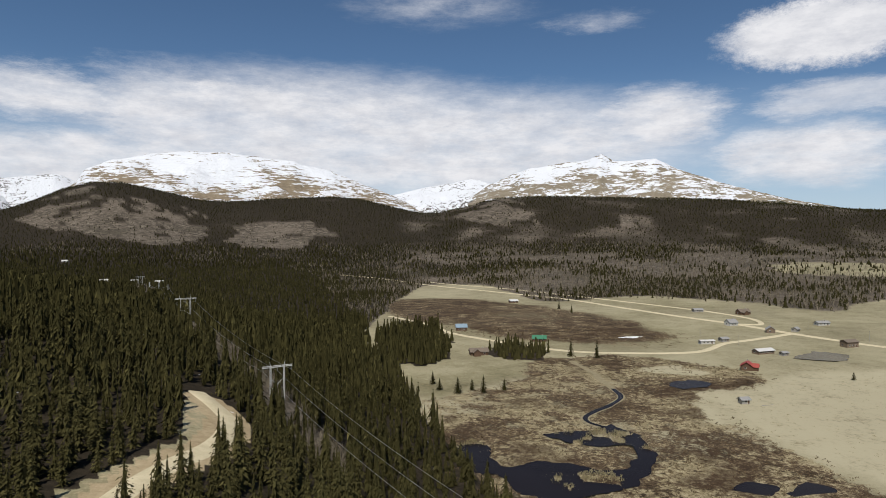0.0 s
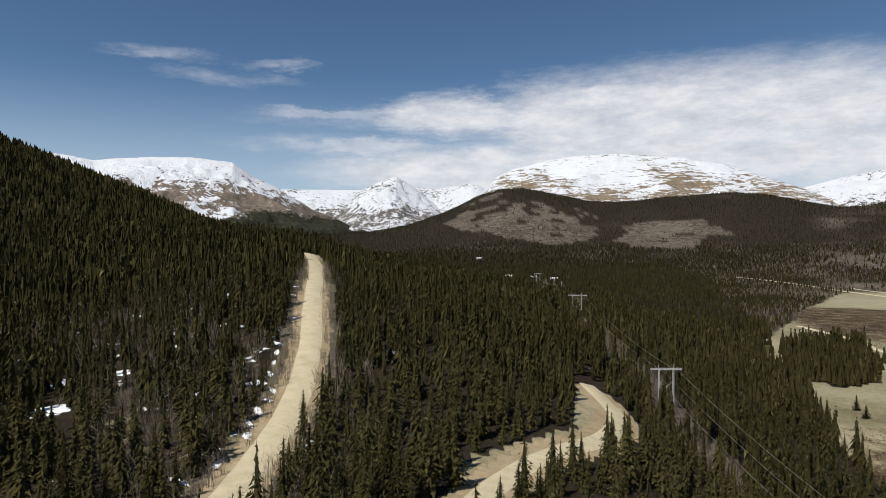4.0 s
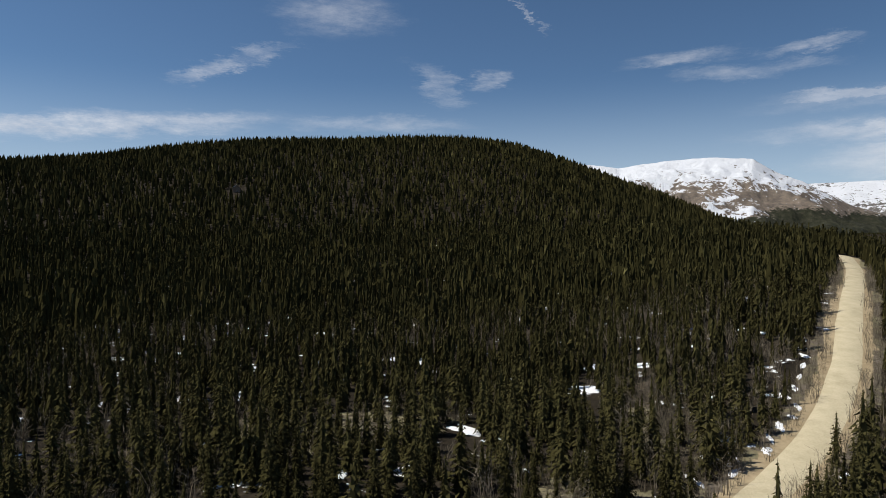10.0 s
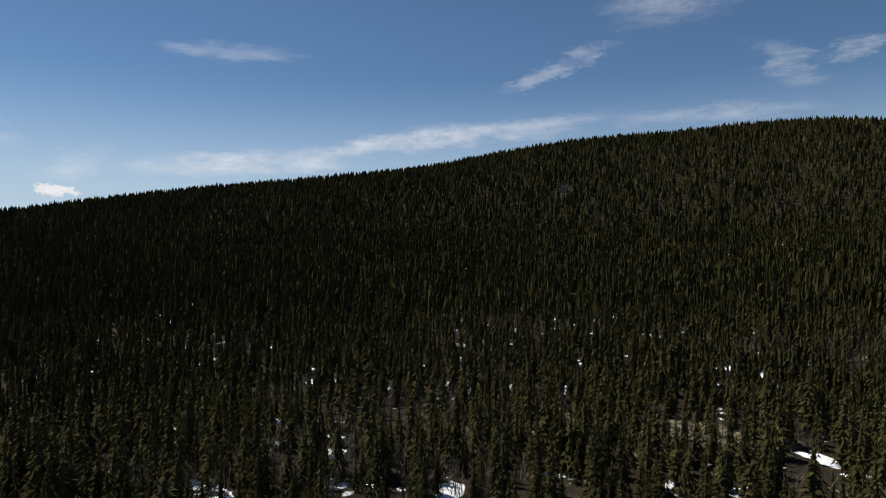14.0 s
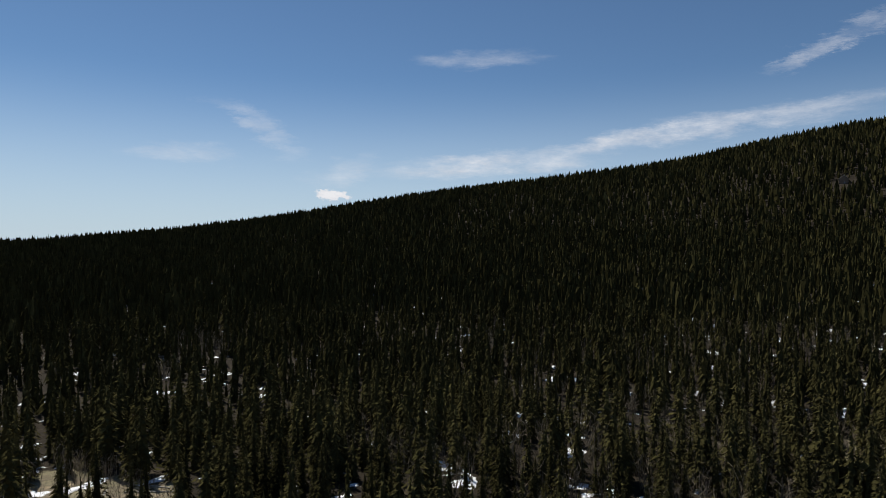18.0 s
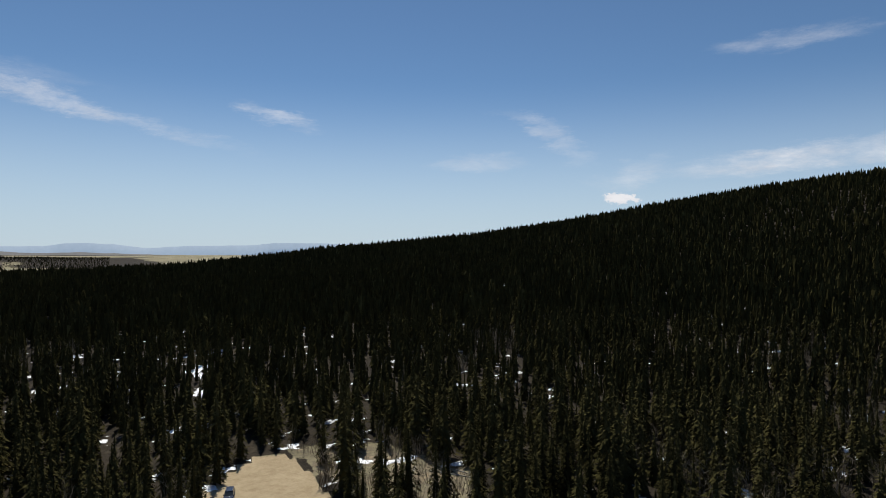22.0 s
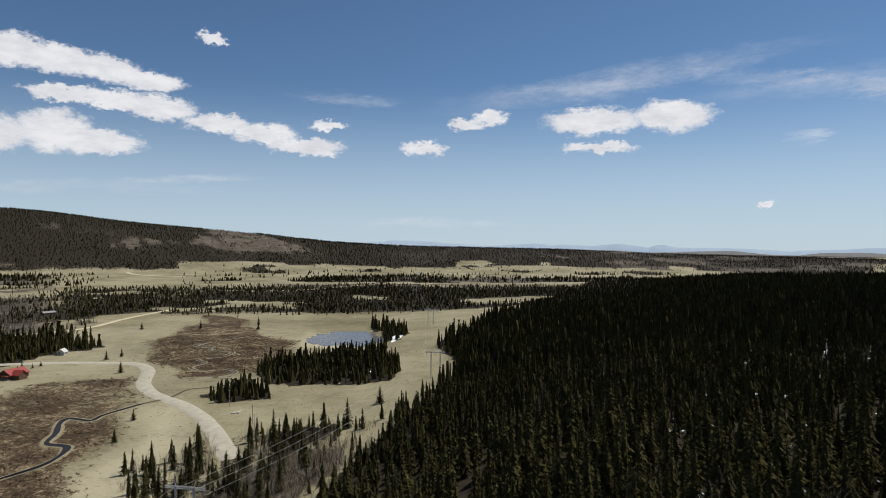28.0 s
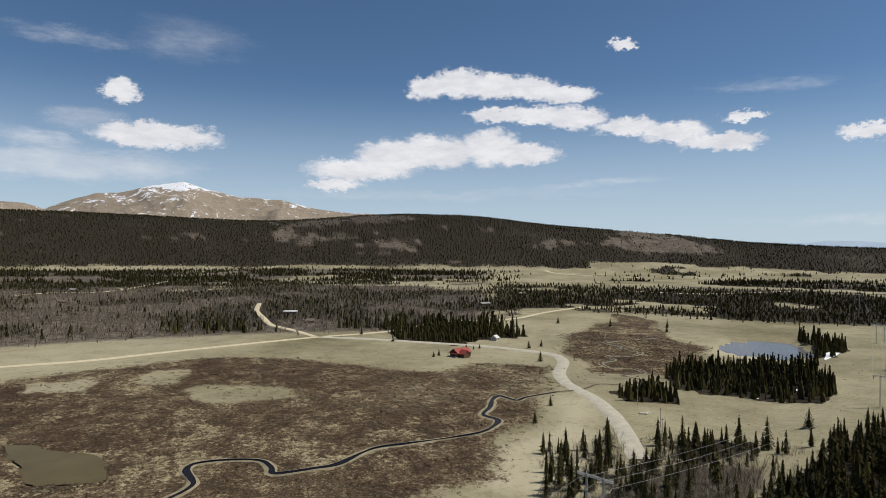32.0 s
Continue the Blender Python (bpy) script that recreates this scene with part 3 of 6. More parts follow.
def from_line(x, y, line):
    """Distance from points to a line of points."""
    best = np.full(np.shape(x), 1e9)
    for (x0, y0), (x1, y1) in zip(line, line[1:]):
        dx, dy = x1 - x0, y1 - y0
        u = np.clip(((x - x0) * dx + (y - y0) * dy) / (dx * dx + dy * dy), 0, 1)
        best = np.minimum(best, np.hypot(x - x0 - u * dx, y - y0 - u * dy))
    return best


# ---- the plan: lines and outlines in metres ----
FOREST_ROAD = [(-60, 20), (-84, 50), (-97, 72), (-110, 91), (-121, 108), (-133, 124), (-145, 138), (-162, 157), (-193, 188), (-225, 221), (-278, 274), (-345, 333)]
BEND_ROAD = [(-52, 60), (-60, 90), (-64, 112), (-65, 128), (-63, 146), (-60, 163), (-61, 178), (-65, 192), (-73, 203), (-83, 213), (-95, 234), (-107, 243), (-116, 262)]
CLEARING = [(-6, -100), (-11, -128), (-17, -138), (-24, -147), (-31, -143), (-32, -131), (-33, -112), (-34, -95), (-20, -80)]
CUT_BANK = [(-30, -150), (-52, -142), (-64, -118), (-56, -95), (-40, -95), (-33, -130)]
BEND_BANK = [(-74, 108), (-77, 126), (-72, 145), (-68, 166), (-76, 184), (-84, 212), (-62, 190), (-57, 160), (-60, 120)]
WOODS = [(20, 194), (3, 250), (-12, 300), (-31, 407), (-52, 470), (-90, 700), (-147, 896), (-263, 1318), (-420, 1560), (-1500, 1500), (-1900, 0),
         (-1500, -1500), (300, -2000), (700, -2050), (740, -1607), (740, -1260), (452, -616), (364, -420), (343, -369), (258, -280), (224, -222), (200, -184), (170, -130), (124, -70), (85, 40), (48, 130)]
GROVES = [[(374, -220), (399, -244), (393, -283), (375, -331), (306, -288), (280, -254), (292, -234), (316, -221), (334, -204)],
          [(335, -162), (336, -191), (313, -195), (302, -185), (311, -163)],
          [(501, -421), (477, -426), (416, -397), (389, -361), (394, -352), (440, -385)],
          [(-38, 430), (-10, 420), (4, 450), (8, 520), (-6, 590), (-30, 600), (-60, 560)],
          [(26, 470), (46, 440), (72, 446), (80, 480), (52, 505)],
          [(520, -110), (548, -150), (560, -190), (640, -180), (700, -120), (640, -60), (560, -70)],
          [(190, -92), (200, -104), (196, -116), (176, -108), (160, -92), (178, -84)],
          [(196, -118), (212, -128), (240, -152), (228, -176), (210, -160)]]
BOG = [(435, 193), (465, 137), (500, 69), (459, -14), (432, -51), (409, -78), (443, -114), (414, -159), (347, -140), (289, -117), (251, -77), (205, -45),
       (150, -10), (110, 60), (90, 150), (120, 215), (132, 286), (141, 340), (190, 330), (230, 250), (300, 190)]
BOG_NORTH = [(15, 195), (60, 172), (118, 170), (133, 240), (132, 286), (141, 340), (200, 372), (190, 420), (120, 470), (60, 430), (55, 385), (0, 340), (-22, 320), (-8, 270)]
MEADOW = [(141, 345), (171, 355), (219, 402), (290, 405), (430, 330), (330, 200), (180, 185), (140, 212), (131, 286)]
BOG_FAR = [(-92, 780), (-20, 620), (60, 545), (180, 520), (230, 560), (200, 680), (150, 800), (60, 900), (-60, 930)]
BOG_EAST = [(480, -198), (560, -240), (640, -290), (720, -360), (700, -375), (526, -318), (438, -290), (372, -230), (389, -181)]
PALE = [[(384, 74), (393, 41), (380, 8), (352, 10), (339, 47), (355, 69)], [(442, 110), (447, 83), (400, 77), (407, 101)], [(423, 172), (426, 132), (392, 127), (390, 159)],
        [(122, 408), (158, 426), (176, 406), (172, 389), (143, 395)], [(-27, 399), (-9, 425), (23, 460), (45, 438), (57, 409), (50, 381), (28, 362), (5, 347), (-19, 329)]]


# bare faces of the far slopes, as outlines of (turn, rise) in degrees from the eye
KNOLL_FACE = [(33.9, 1.91), (32.8, 2.92), (31.3, 3.83), (29.4, 4.66), (27.7, 4.42), (26.5, 3.88), (24.8, 3.61), (22.9, 3.29), (21.1, 2.76), (20.2, 1.68), (19.9, 0.58), (22.0, 0.0), (24.6, -0.09), (27.5, 0.45), (30.2, 0.8), (32.5, 1.08)]
BENCH_FACE = [(18.0, 0.24), (17.0, 1.22), (15.2, 1.63), (12.3, 1.85), (10.1, 1.51), (9.9, 0.76), (12.3, 0.25), (13.2, -0.4), (15.6, -0.49), (17.5, -0.39)]
CLIFF_FACE = [(359.3, 2.3), (358.4, 3.47), (356.6, 4.47), (354.6, 5.07), (353.6, 4.3), (353.8, 3.55), (352.6, 3.29), (351.8, 2.27), (354.1, 1.78), (356.6, 1.94)]
SCAR_FACE = [(344.5, 1.48), (344.4, 1.97), (343.3, 2.15), (343.0, 1.86), (343.4, 1.37)]
DOME_FACE = [(245.6, 0.4), (243.7, 1.78), (241.8, 1.80), (238.6, 0.9), (234.7, -0.09), (237.7, -0.57), (242.3, -0.34)]
RIDGE_FACES = [[(274.1, 0.64), (273.2, 1.78), (270.3, 1.3), (269.5, 0.4), (271.2, -0.1)], [(266.3, -0.1), (263.3, 0.92), (260.2, 0.41), (261.2, -0.61)], [(252, 0.3), (250, 1.0), (247.5, 0.6), (249, -0.3)]]


def cover_at(x, y):
    """Shares of bog, conifer wood, leafless wood, bare earth and lying snow at x, y."""
    r, az = np.hypot(x, y), np.degrees(np.arctan2(-x, y)) % 360
    n1, n2, n3 = fractal(x, y, 300, 21), fractal(x, y, 90, 31), fractal(x, y, 700, 41)
    bog = np.zeros_like(r)
    for outline, edge in ((BOG, 26), (BOG_NORTH, 20), (BOG_FAR, 60), (BOG_EAST, 26)):
        bog = np.maximum(bog, soft_inside(x, y, outline, edge, edge * 2.5, 7, edge * 0.3) * (0.92 + 0.55 * n2))
    for outline in PALE:
        bog = bog * (1 - soft_inside(x, y, outline, 15, 34, 8, 5) * 0.8)
    bog = bog * (1 - soft_inside(x, y, MEADOW, 14, 40, 8, 7))
    wood = np.where(ragged_inside(x, y, WOODS, ramp(200, 500, r) * 14, 70, 5), 1.0, 0.0)
    for outline in GROVES:
        wood = np.where(ragged_inside(x, y, outline, 5, 18, 6), 1.0, wood)
    # the valley's far side: leafless slopes first, spruce above
    n4 = fractal(x, y, 110, 71)
    north = 1 - ramp(50, 60, az) + ramp(300, 312, az)
    west = ramp(1, 7, az) * (1 - ramp(60, 80, az))
    foot = 1180 + 220 * n1 - 330 * ramp(318, 330, az) * (1 - ramp(350, 357, az)) - 500 * west
    high = 1900 + 380 * n3 + 200 * n1 + 90 * n2 - 350 * west
    slope = north * ramp(foot - 30, foot + 30, r)
    spruce = np.where(r > high, 0.64 + 0.5 * n4 + 0.4 * n2 + 0.34 * west, np.clip(0.22 + 0.7 * n1 + 0.75 * n4 + 0.3 * n2, 0.03, 1) + 0.5 * west)
    rough_edge = 0.75 * n1 + 0.65 * n2 + 0.4 * n4
    lift = np.degrees(np.arctan2(height(x, y) - EYE, r))
    far_side = r > 1250
    wob, rob = az + 1.7 * n2 + 1.5 * n4, lift + 0.25 * n1 + 0.45 * n2 + 0.4 * n4
    knoll, bench, cliff, scar, dome = (inside(wob, rob, q) & far_side for q in (KNOLL_FACE, BENCH_FACE, CLIFF_FACE, SCAR_FACE, DOME_FACE))
    bald = np.zeros(np.shape(r), bool)
    for outline in RIDGE_FACES:
        bald |= inside(wob + 1.2 * n4, rob + 0.2 * n4, outline) & far_side
    open_slope = ((az - 327) / 7.0) ** 2 + ((r - 1500) / 210) ** 2 < 0.8 + rough_edge
    dots = fractal(x, y, 45, 73, 3)
    spruce = np.where(knoll, np.where(0.7 * n4 + 0.8 * dots + 0.16 * (lift - 2.0) > 0.14, 0.75, 0.13), np.where(bench, np.where(dots + n4 > 0.4, 0.6, 0.06), np.where(cliff, np.where(dots + n4 > 0.2, 0.7, 0.08), np.where(scar, 0.0, np.where(open_slope, 0.1, spruce)))))
    # the valley's east: tan downs, spruce belts, leafless woods, then the long ridge
    east = ramp(204, 212, az) * (1 - ramp(296, 304, az))
    left = ramp(251, 259, az)
    belt = (1 - left) * ramp(780, 840, r + 60 * n1) * (1 - ramp(1280, 1400, r + 120 * n1)) * (fractal(x, y, 190, 61) > -0.28 + 0.25 * ramp(222, 214, az)) * (0.8 + 0.4 * n4)
    belt = belt + (1 - left) * 0.9 * (r > 1450) * (r < 2050) * (fractal(x, y, 130, 63) > 0.36)
    clumps = left * ramp(610, 680, r) * (1 - ramp(2000, 2050, r)) * np.where(n4 + 0.5 * n1 + 0.35 * ramp(1000, 1700, r) > 0.14, 0.6, 0.03)
    ridge = ramp(2030, 2110, r + 60 * n2)
    ridge_wood = np.where(dome, np.where(dots > 0.2, 0.5, 0.08), np.where(bald, np.where(dots > 0.1, 0.6, 0.1), np.where((n1 + 0.8 * n2 + 0.5 * n4 > 0.58), 0.35, np.where(n3 + n4 > 0.55, 0.4, 0.84 + 0.4 * n4))))
    east_grey = left * ramp(590, 650, r) * (1 - ramp(1950, 2050, r)) * (n3 + 0.6 * n1 > -0.22)
    east_grey = np.maximum(east_grey, (1 - left) * (r > 690) * (r < 1400) * (fractal(x, y, 150, 65) > 0.3) * 0.8)
    plain_far = ramp(172, 182, az) * (1 - ramp(204, 212, az)) * ramp(2300, 2400, r)
    flats = fractal(az * 55.0, r * 0.9, 420, 81, 4)
    wood = np.maximum(wood * (1 - plain_far), np.maximum(slope * spruce, east * np.maximum((belt + clumps) * (1 - ridge), ridge * ridge_wood)))
    wood = np.maximum(wood, plain_far * np.clip(flats * 5 + 0.55, 0, 0.95))
    grey = np.maximum(slope * np.where(open_slope, 0.25, 0.9), east * np.maximum(east_grey * (1 - ridge), ridge * 0.8)) * (1 - plain_far)
    downs = ramp(186, 192, az) * (1 - ramp(233, 239, az)) * ramp(1440, 1560, r + 60 * n1)
    open_strip = (fractal(az * 40.0, r * 0.8, 300, 83, 3) > 0.38) & (az < 222)
    grey = np.where(downs > 0.5, np.where(open_strip, 0.1, 0.9), grey)
    wood = np.where(downs > 0.5, np.where(open_strip, 0.03, np.maximum(wood * 0.9, np.clip(0.42 + 0.7 * n4 + 0.4 * n2, 0.12, 0.9))), wood)
    band = (r > 1740 + 120 * n2) & (r < 2200 + 90 * n1) & (az > 198) & (az < 246)
    grey = np.where(band, 0.05, grey)
    wood = np.where(band, np.where(fractal(x, y, 130, 63) + 0.4 * n4 > 0.30, 0.7, 0.03), wood)
    strip = from_line(x, y, FOREST_ROAD)
    wood = np.where(strip < 8.5 + 3 * n2, 0.0, wood)
    bare = np.where(strip < 6.5 + 3 * n2, 0.7, 0.0)
    grey = np.where((strip >= 4) & (strip < 11 + 3 * n2) & (r < 420), 0.6, grey)
    bend = from_line(x, y, BEND_ROAD)
    wood = np.where((bend < 6.5 + 3 * n2) & (r < 214), 0.0, wood)
    bare = np.where(ragged_inside(x, y, BEND_BANK, 3, 9, 4), 0.45, bare)
    bare = np.where((bend < 6) & (r < 225) | ragged_inside(x, y, CLEARING, 2, 8, 4), 1.0, bare)
    bank = ragged_inside(x, y, CUT_BANK, 4, 10, 4)
    bare = np.where(bank, np.maximum(bare, 0.42), bare)
    wood = np.where(bank, wood * 0.35, wood)
    grey = np.where(bank, 0.5, grey)
    wood = np.where(ragged_inside(x, y, CLEARING, 2, 8, 4) | ragged_inside(x, y, BEND_BANK, 3, 9, 4), 0.0, wood)
    glade = (az > 60) & (az < 212) & (r > 90) & (r < 300) & (fractal(x, y, 52, 71) > 0.12 + 0.5 * ramp(90, 150, az))
    wood = np.where(glade, wood * 0.5, wood)
    grey = np.where(glade, 0.85, grey)
    open_wood = (az > 56) & (az < 98) & (r > 95) & (r < 180)
    wood = np.where(open_wood, wood * np.clip(0.66 + 0.9 * n4, 0.1, 1), wood)
    grey = np.where(open_wood & (wood < 0.75), 0.5, grey)
    line = from_line(x, y, POWER_LINE)
    wood = np.where((line < 12 + 5 * n2) & (az > 200) & (az < 262) & (r < 420), wood * 0.3, wood)
    grey = np.where((line < 16 + 8 * n2) & (az > 232) & (az < 262) & (r < 250), 0.7, grey)
    wood = np.where((line < 9 + 4 * n2) & (az > 8) & (az < 40), wood * 0.25, wood)
    grey = np.where((line < 11 + 5 * n2) & (az > 8) & (az < 40), 0.8, grey)
    fringe = (az > 222) & (az < 250) & (r > 150) & (r < 285) & (wood < 0.5) & (line < 60)
    wood = np.where(fringe, np.maximum(wood, 0.24 + 0.5 * n4), wood)
    grey = np.where(fringe, np.maximum(grey, 0.3 + 0.6 * n2), grey)
    snow = ramp(0.5, 0.8, wood) * (1 - ramp(420, 700, r)) * ((az > 50) & (az < 205)) + 0.8 * (strip < 17) * (strip > 6) * (az > 46)
    snow = np.where(bank, 0.9, snow) + 0.35 * ramp(0.5, 0.8, wood) * (r < 420) * ((az < 50) | (az > 170))
    return bog, wood, grey, bare, np.clip(snow, 0, 1.2)


POWER_LINE = [(-430, 900), (-270, 602), (-147, 361), (-65, 248), (45, 66), (166, -76), (259, -269), (440, -450), (790, -768), (1200, -1180)]


def dry_at(x, y):
    """How bleached the meadow's grass is."""
    dry = 0.25 + 0.5 * fractal(x, y, 140, 95)
    dry = np.maximum(dry, 0.8 * soft_inside(x, y, BOG_NORTH, 12, 40, 14, 8))
    for outline in (MEADOW, HUMMOCK, SPIT):
        dry = np.maximum(dry, 0.85 * soft_inside(x, y, outline, 10, 40, 12, 8))
    return np.clip(dry, 0, 1)


HUMMOCK = [(347, -140), (289, -117), (251, -77), (205, -45), (190, -70), (215, -108), (260, -128), (324, -150)]
SPIT = [(440, -290), (478, -322), (446, -312), (405, -326), (392, -300)]


def build_ground():
    radii = [0.5, 8, 16]
    while radii[-1] < 4950:
        radii.append(radii[-1] + max(4.2, radii[-1] * 0.0215))
    radii[-1] = 4950
    rows, cols = len(radii), 860
    a = np.arange(cols) * 2 * np.pi / cols
    R, A = np.meshgrid(np.array(radii), a, indexing="ij")
    x, y = (-np.sin(A) * R).ravel(), (np.cos(A) * R).ravel()
    z = height(x, y)
    i, j = np.meshgrid(np.arange(rows - 1), np.arange(cols), indexing="ij")
    k = (j + 1) % cols
    f = np.stack([i * cols + j, i * cols + k, (i + 1) * cols + k, (i + 1) * cols + j], -1).reshape(-1, 4)
    m = np.arange(cols // 2 - 1)
    f = np.concatenate([f, np.stack([cols - 1 - m, cols - 2 - m, m + 1, m], 1)])
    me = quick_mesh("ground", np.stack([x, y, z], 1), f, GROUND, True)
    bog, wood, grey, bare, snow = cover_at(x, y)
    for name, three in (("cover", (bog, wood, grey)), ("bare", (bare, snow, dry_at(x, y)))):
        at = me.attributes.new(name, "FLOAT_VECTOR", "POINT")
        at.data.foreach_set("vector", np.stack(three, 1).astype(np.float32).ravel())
    return tagged(new("ground", me), "valley floor of dry grass and bog rising to wooded slopes", "ground", kind="structure")


build_ground()


def mountain(name, rows, far, near, material, label, foot=-40, seed=0, rough=1.0, fine=0.11):
    """A massif whose skyline is given as (turn, rise) in degrees, its crest far metres off, its foot near metres off."""
    rows = sorted(rows)
    az = np.arange(rows[0][0], rows[-1][0], fine)
    e = np.interp(az, [r[0] for r in rows], [r[1] for r in rows])
    v = np.concatenate([np.linspace(0, 1, 56), [1.06, 1.2, 1.5]])
    V, AZ = np.meshgrid(v, az, indexing="ij")
    E = np.broadcast_to(e, V.shape)
    r = near + (far - near) * V
    a = np.radians(AZ)
    x, y = -np.sin(a) * r, np.cos(a) * r
    top = far * np.tan(np.radians(E))
    z = np.where(V <= 1, foot + (top - foot) * np.minimum(V, 1) ** 1.05, top - (V - 1) * (top - foot) * 1.3)
    spur = 1 - abs(fractal(x, y, 420, seed, 5)) * 2.2
    z += rough * np.sin(np.pi * np.clip(V, 0, 1)) ** 0.7 * (70 * (spur - 0.55) + 35 * fractal(x, y, 130, seed + 9, 4))
    z += rough * 7 * fractal(x, y, 60, seed + 3, 4) * np.clip(V, 0, 1)
    me = grid_mesh(name, np.stack([x.ravel(), y.ravel(), (EYE + z).ravel()], 1), *V.shape, material)
    return tagged(new(name, me), label, "mountain", kind="structure")


mountain("mountain", [(28.0, 3.0), (29.4, 5.8), (27.9, 6.55), (25, 7.25), (22.4, 7.62), (18.9, 7.70), (16, 7.4), (13.2, 7.18), (12.4, 6.8), (10.3, 6.51), (7.3, 5.31), (4.3, 4.17), (1.0, 2.4), (-1, 1.5), (30.2, 4.6), (32, 3.4)][1:],
         4300, 2980, SNOWY, "broad snow-banded massif above dark spruce slopes", seed=11)
mountain("mountain", [(1.5, 1.0), (-0.3, 2.45), (-2.4, 4.07), (-4.4, 5.32), (-7.4, 6.53), (-10.9, 7.06), (-12.8, 7.2), (-14.0, 7.69), (-15, 7.13), (-16.2, 7.04), (-18.5, 7.18), (-20.3, 6.16), (-24.7, 4.59), (-28.8, 3.4), (-32.5, 2.6), (-36, 2.0)],
         4350, 2980, STREAKED, "broken grey massif streaked with melting snow", seed=23)
mountain("mountain", [(69, 7.5), (67.1, 7.23), (62.9, 6.68), (59.0, 7.11), (56.0, 7.25), (52.4, 6.93), (50.5, 5.7), (48.8, 4.91), (45.8, 3.12), (43.8, 2.3), (41, 1.0)],
         3900, 2700, FLANKED, "rounded snow-capped mountain with a dark rocky flank", seed=37)
mountain("mountain", [(51.9, 4.76), (48.3, 4.78), (44.6, 4.78), (41.6, 4.77), (38.3, 4.96), (36.5, 5.05), (34.8, 4.87), (33.1, 5.11), (31.5, 5.36), (31.0, 5.28), (30.2, 4.92), (28.4, 4.44)],
         4700, 3700, WHITE_PEAKS, "smooth white snowfields behind the pointed peak", seed=41, rough=0.5)
mountain("mountain", [(44.6, 1.80), (42.5, 3.42), (41.6, 4.58), (40.1, 5.41), (38.9, 5.87), (38.3, 5.97), (37.7, 5.70), (36.5, 4.93), (35.4, 4.05), (34.3, 3.12), (33.1, 1.96)],
         4400, 3500, WHITE_PEAKS, "pointed white pyramid peak streaked with dark rock", seed=44, rough=0.9, fine=0.07)
mountain("mountain", [(8, 3.5), (4.3, 4.32), (1.2, 5.09), (-0.8, 5.35), (-2.6, 5.78), (-3.9, 5.47), (-7, 4)],
         4720, 3400, WHITE_PEAKS, "snow basin behind the gap between two massifs", seed=47)
mountain("mountain", [(-59, 2), (-64, 3.3), (-67.5, 3.2), (-68.9, 2.8), (-70.0, 3.35), (-72.3, 4.15), (-73.9, 4.23), (-76.0, 4.86), (-78.8, 5.36), (-80.5, 4.81), (-83.0, 4.27), (-86.8, 4.03), (-89.7, 3.34), (-92.7, 2.99), (-97, 2.9), (-101, 2.0)],
         4400, 3000, BARE_PEAK, "bare brown tundra mountain with snow in its gullies", seed=53, rough=0.7)


RANGES = [(150, 0.25), (164, 0.26), (168.6, 0.32), (169.3, 0.30), (170.6, 0.14), (174, 0.08), (176.5, 0.04), (179.3, -0.14), (181, 0.10), (181.8, 0.20), (183.6, 0.30), (185, 0.27), (186.5, 0.04),
          (189.5, 0.02), (191.5, -0.10), (194.5, -0.22), (197.5, -0.02), (201, 0.03), (203, 0.08), (204.0, 0.28), (204.7, 0.24), (205.3, 0.04), (206.4, 0.22), (207.6, 0.37), (208.8, 0.30), (210.3, 0.18), (212.6, 0.31),
          (213.6, 0.22), (215, 0.40), (216.9, 0.30), (219, 0.16), (222.4, 0.40), (225, 0.62), (227.8, 0.69), (228.6, 0.55), (231, 0.45), (240, 0.4), (262, 0.3)]
LOW_HILLS = [(176, -0.75), (180, -0.62), (184, -0.42), (187, -0.50), (190, -0.30), (192.5, -0.36), (194, -0.58), (196, -0.50), (198.5, -0.22), (202, -0.26), (205, -0.40), (208, -0.2), (212, -0.1), (218, -0.2)]


def distant_range(rows, far, material, label, jag):
    az = np.arange(rows[0][0], rows[-1][0], 0.08)
    e = np.interp(az, [p[0] for p in rows], [p[1] for p in rows]) + jag * fractal(az, az * 0 + 60, 1.6, 6, 4) - 0.02
    a = np.radians(az)
    co = []
    for r, rise in ((far - 60, e * 0 - 1.3), (far, e), (far + 40, e), (far + 120, e * 0 - 1.5)):
        co.append(np.stack([-np.sin(a) * r, np.cos(a) * r, EYE + r * np.tan(np.radians(rise))], 1))
    return tagged(new("backdrop", grid_mesh("backdrop", np.concatenate(co), 4, len(az), material)), label, "mountains", kind="structure")


distant_range(RANGES, 4760, HAZE_BLUE, "ranges and mesas along the far horizon, pale blue with painted haze", 0.05)
distant_range(LOW_HILLS, 4500, HAZE_DARK, "low dark hills below the far ranges, with a little painted haze", 0.05)
# ---- roads and water ----
def smooth_line(line, gap):
    """A Catmull-Rom line through the points, cut about every gap metres."""
    p = [Vector((*q, 0)) for q in line]
    p = [2 * p[0] - p[1]] + p + [2 * p[-1] - p[-2]]
    out = []
    for a, b, c, d in zip(p, p[1:], p[2:], p[3:]):
        n = max(2, int((c - b).length / gap))
        for k in range(n):
            u = k / n
            out.append(0.5 * (2 * b + (c - a) * u + (2 * a - 5 * b + 4 * c - d) * u * u + (3 * b - a - 3 * c + d) * u ** 3))
    out.append(p[-2])
    return np.array([q[:2] for q in out])


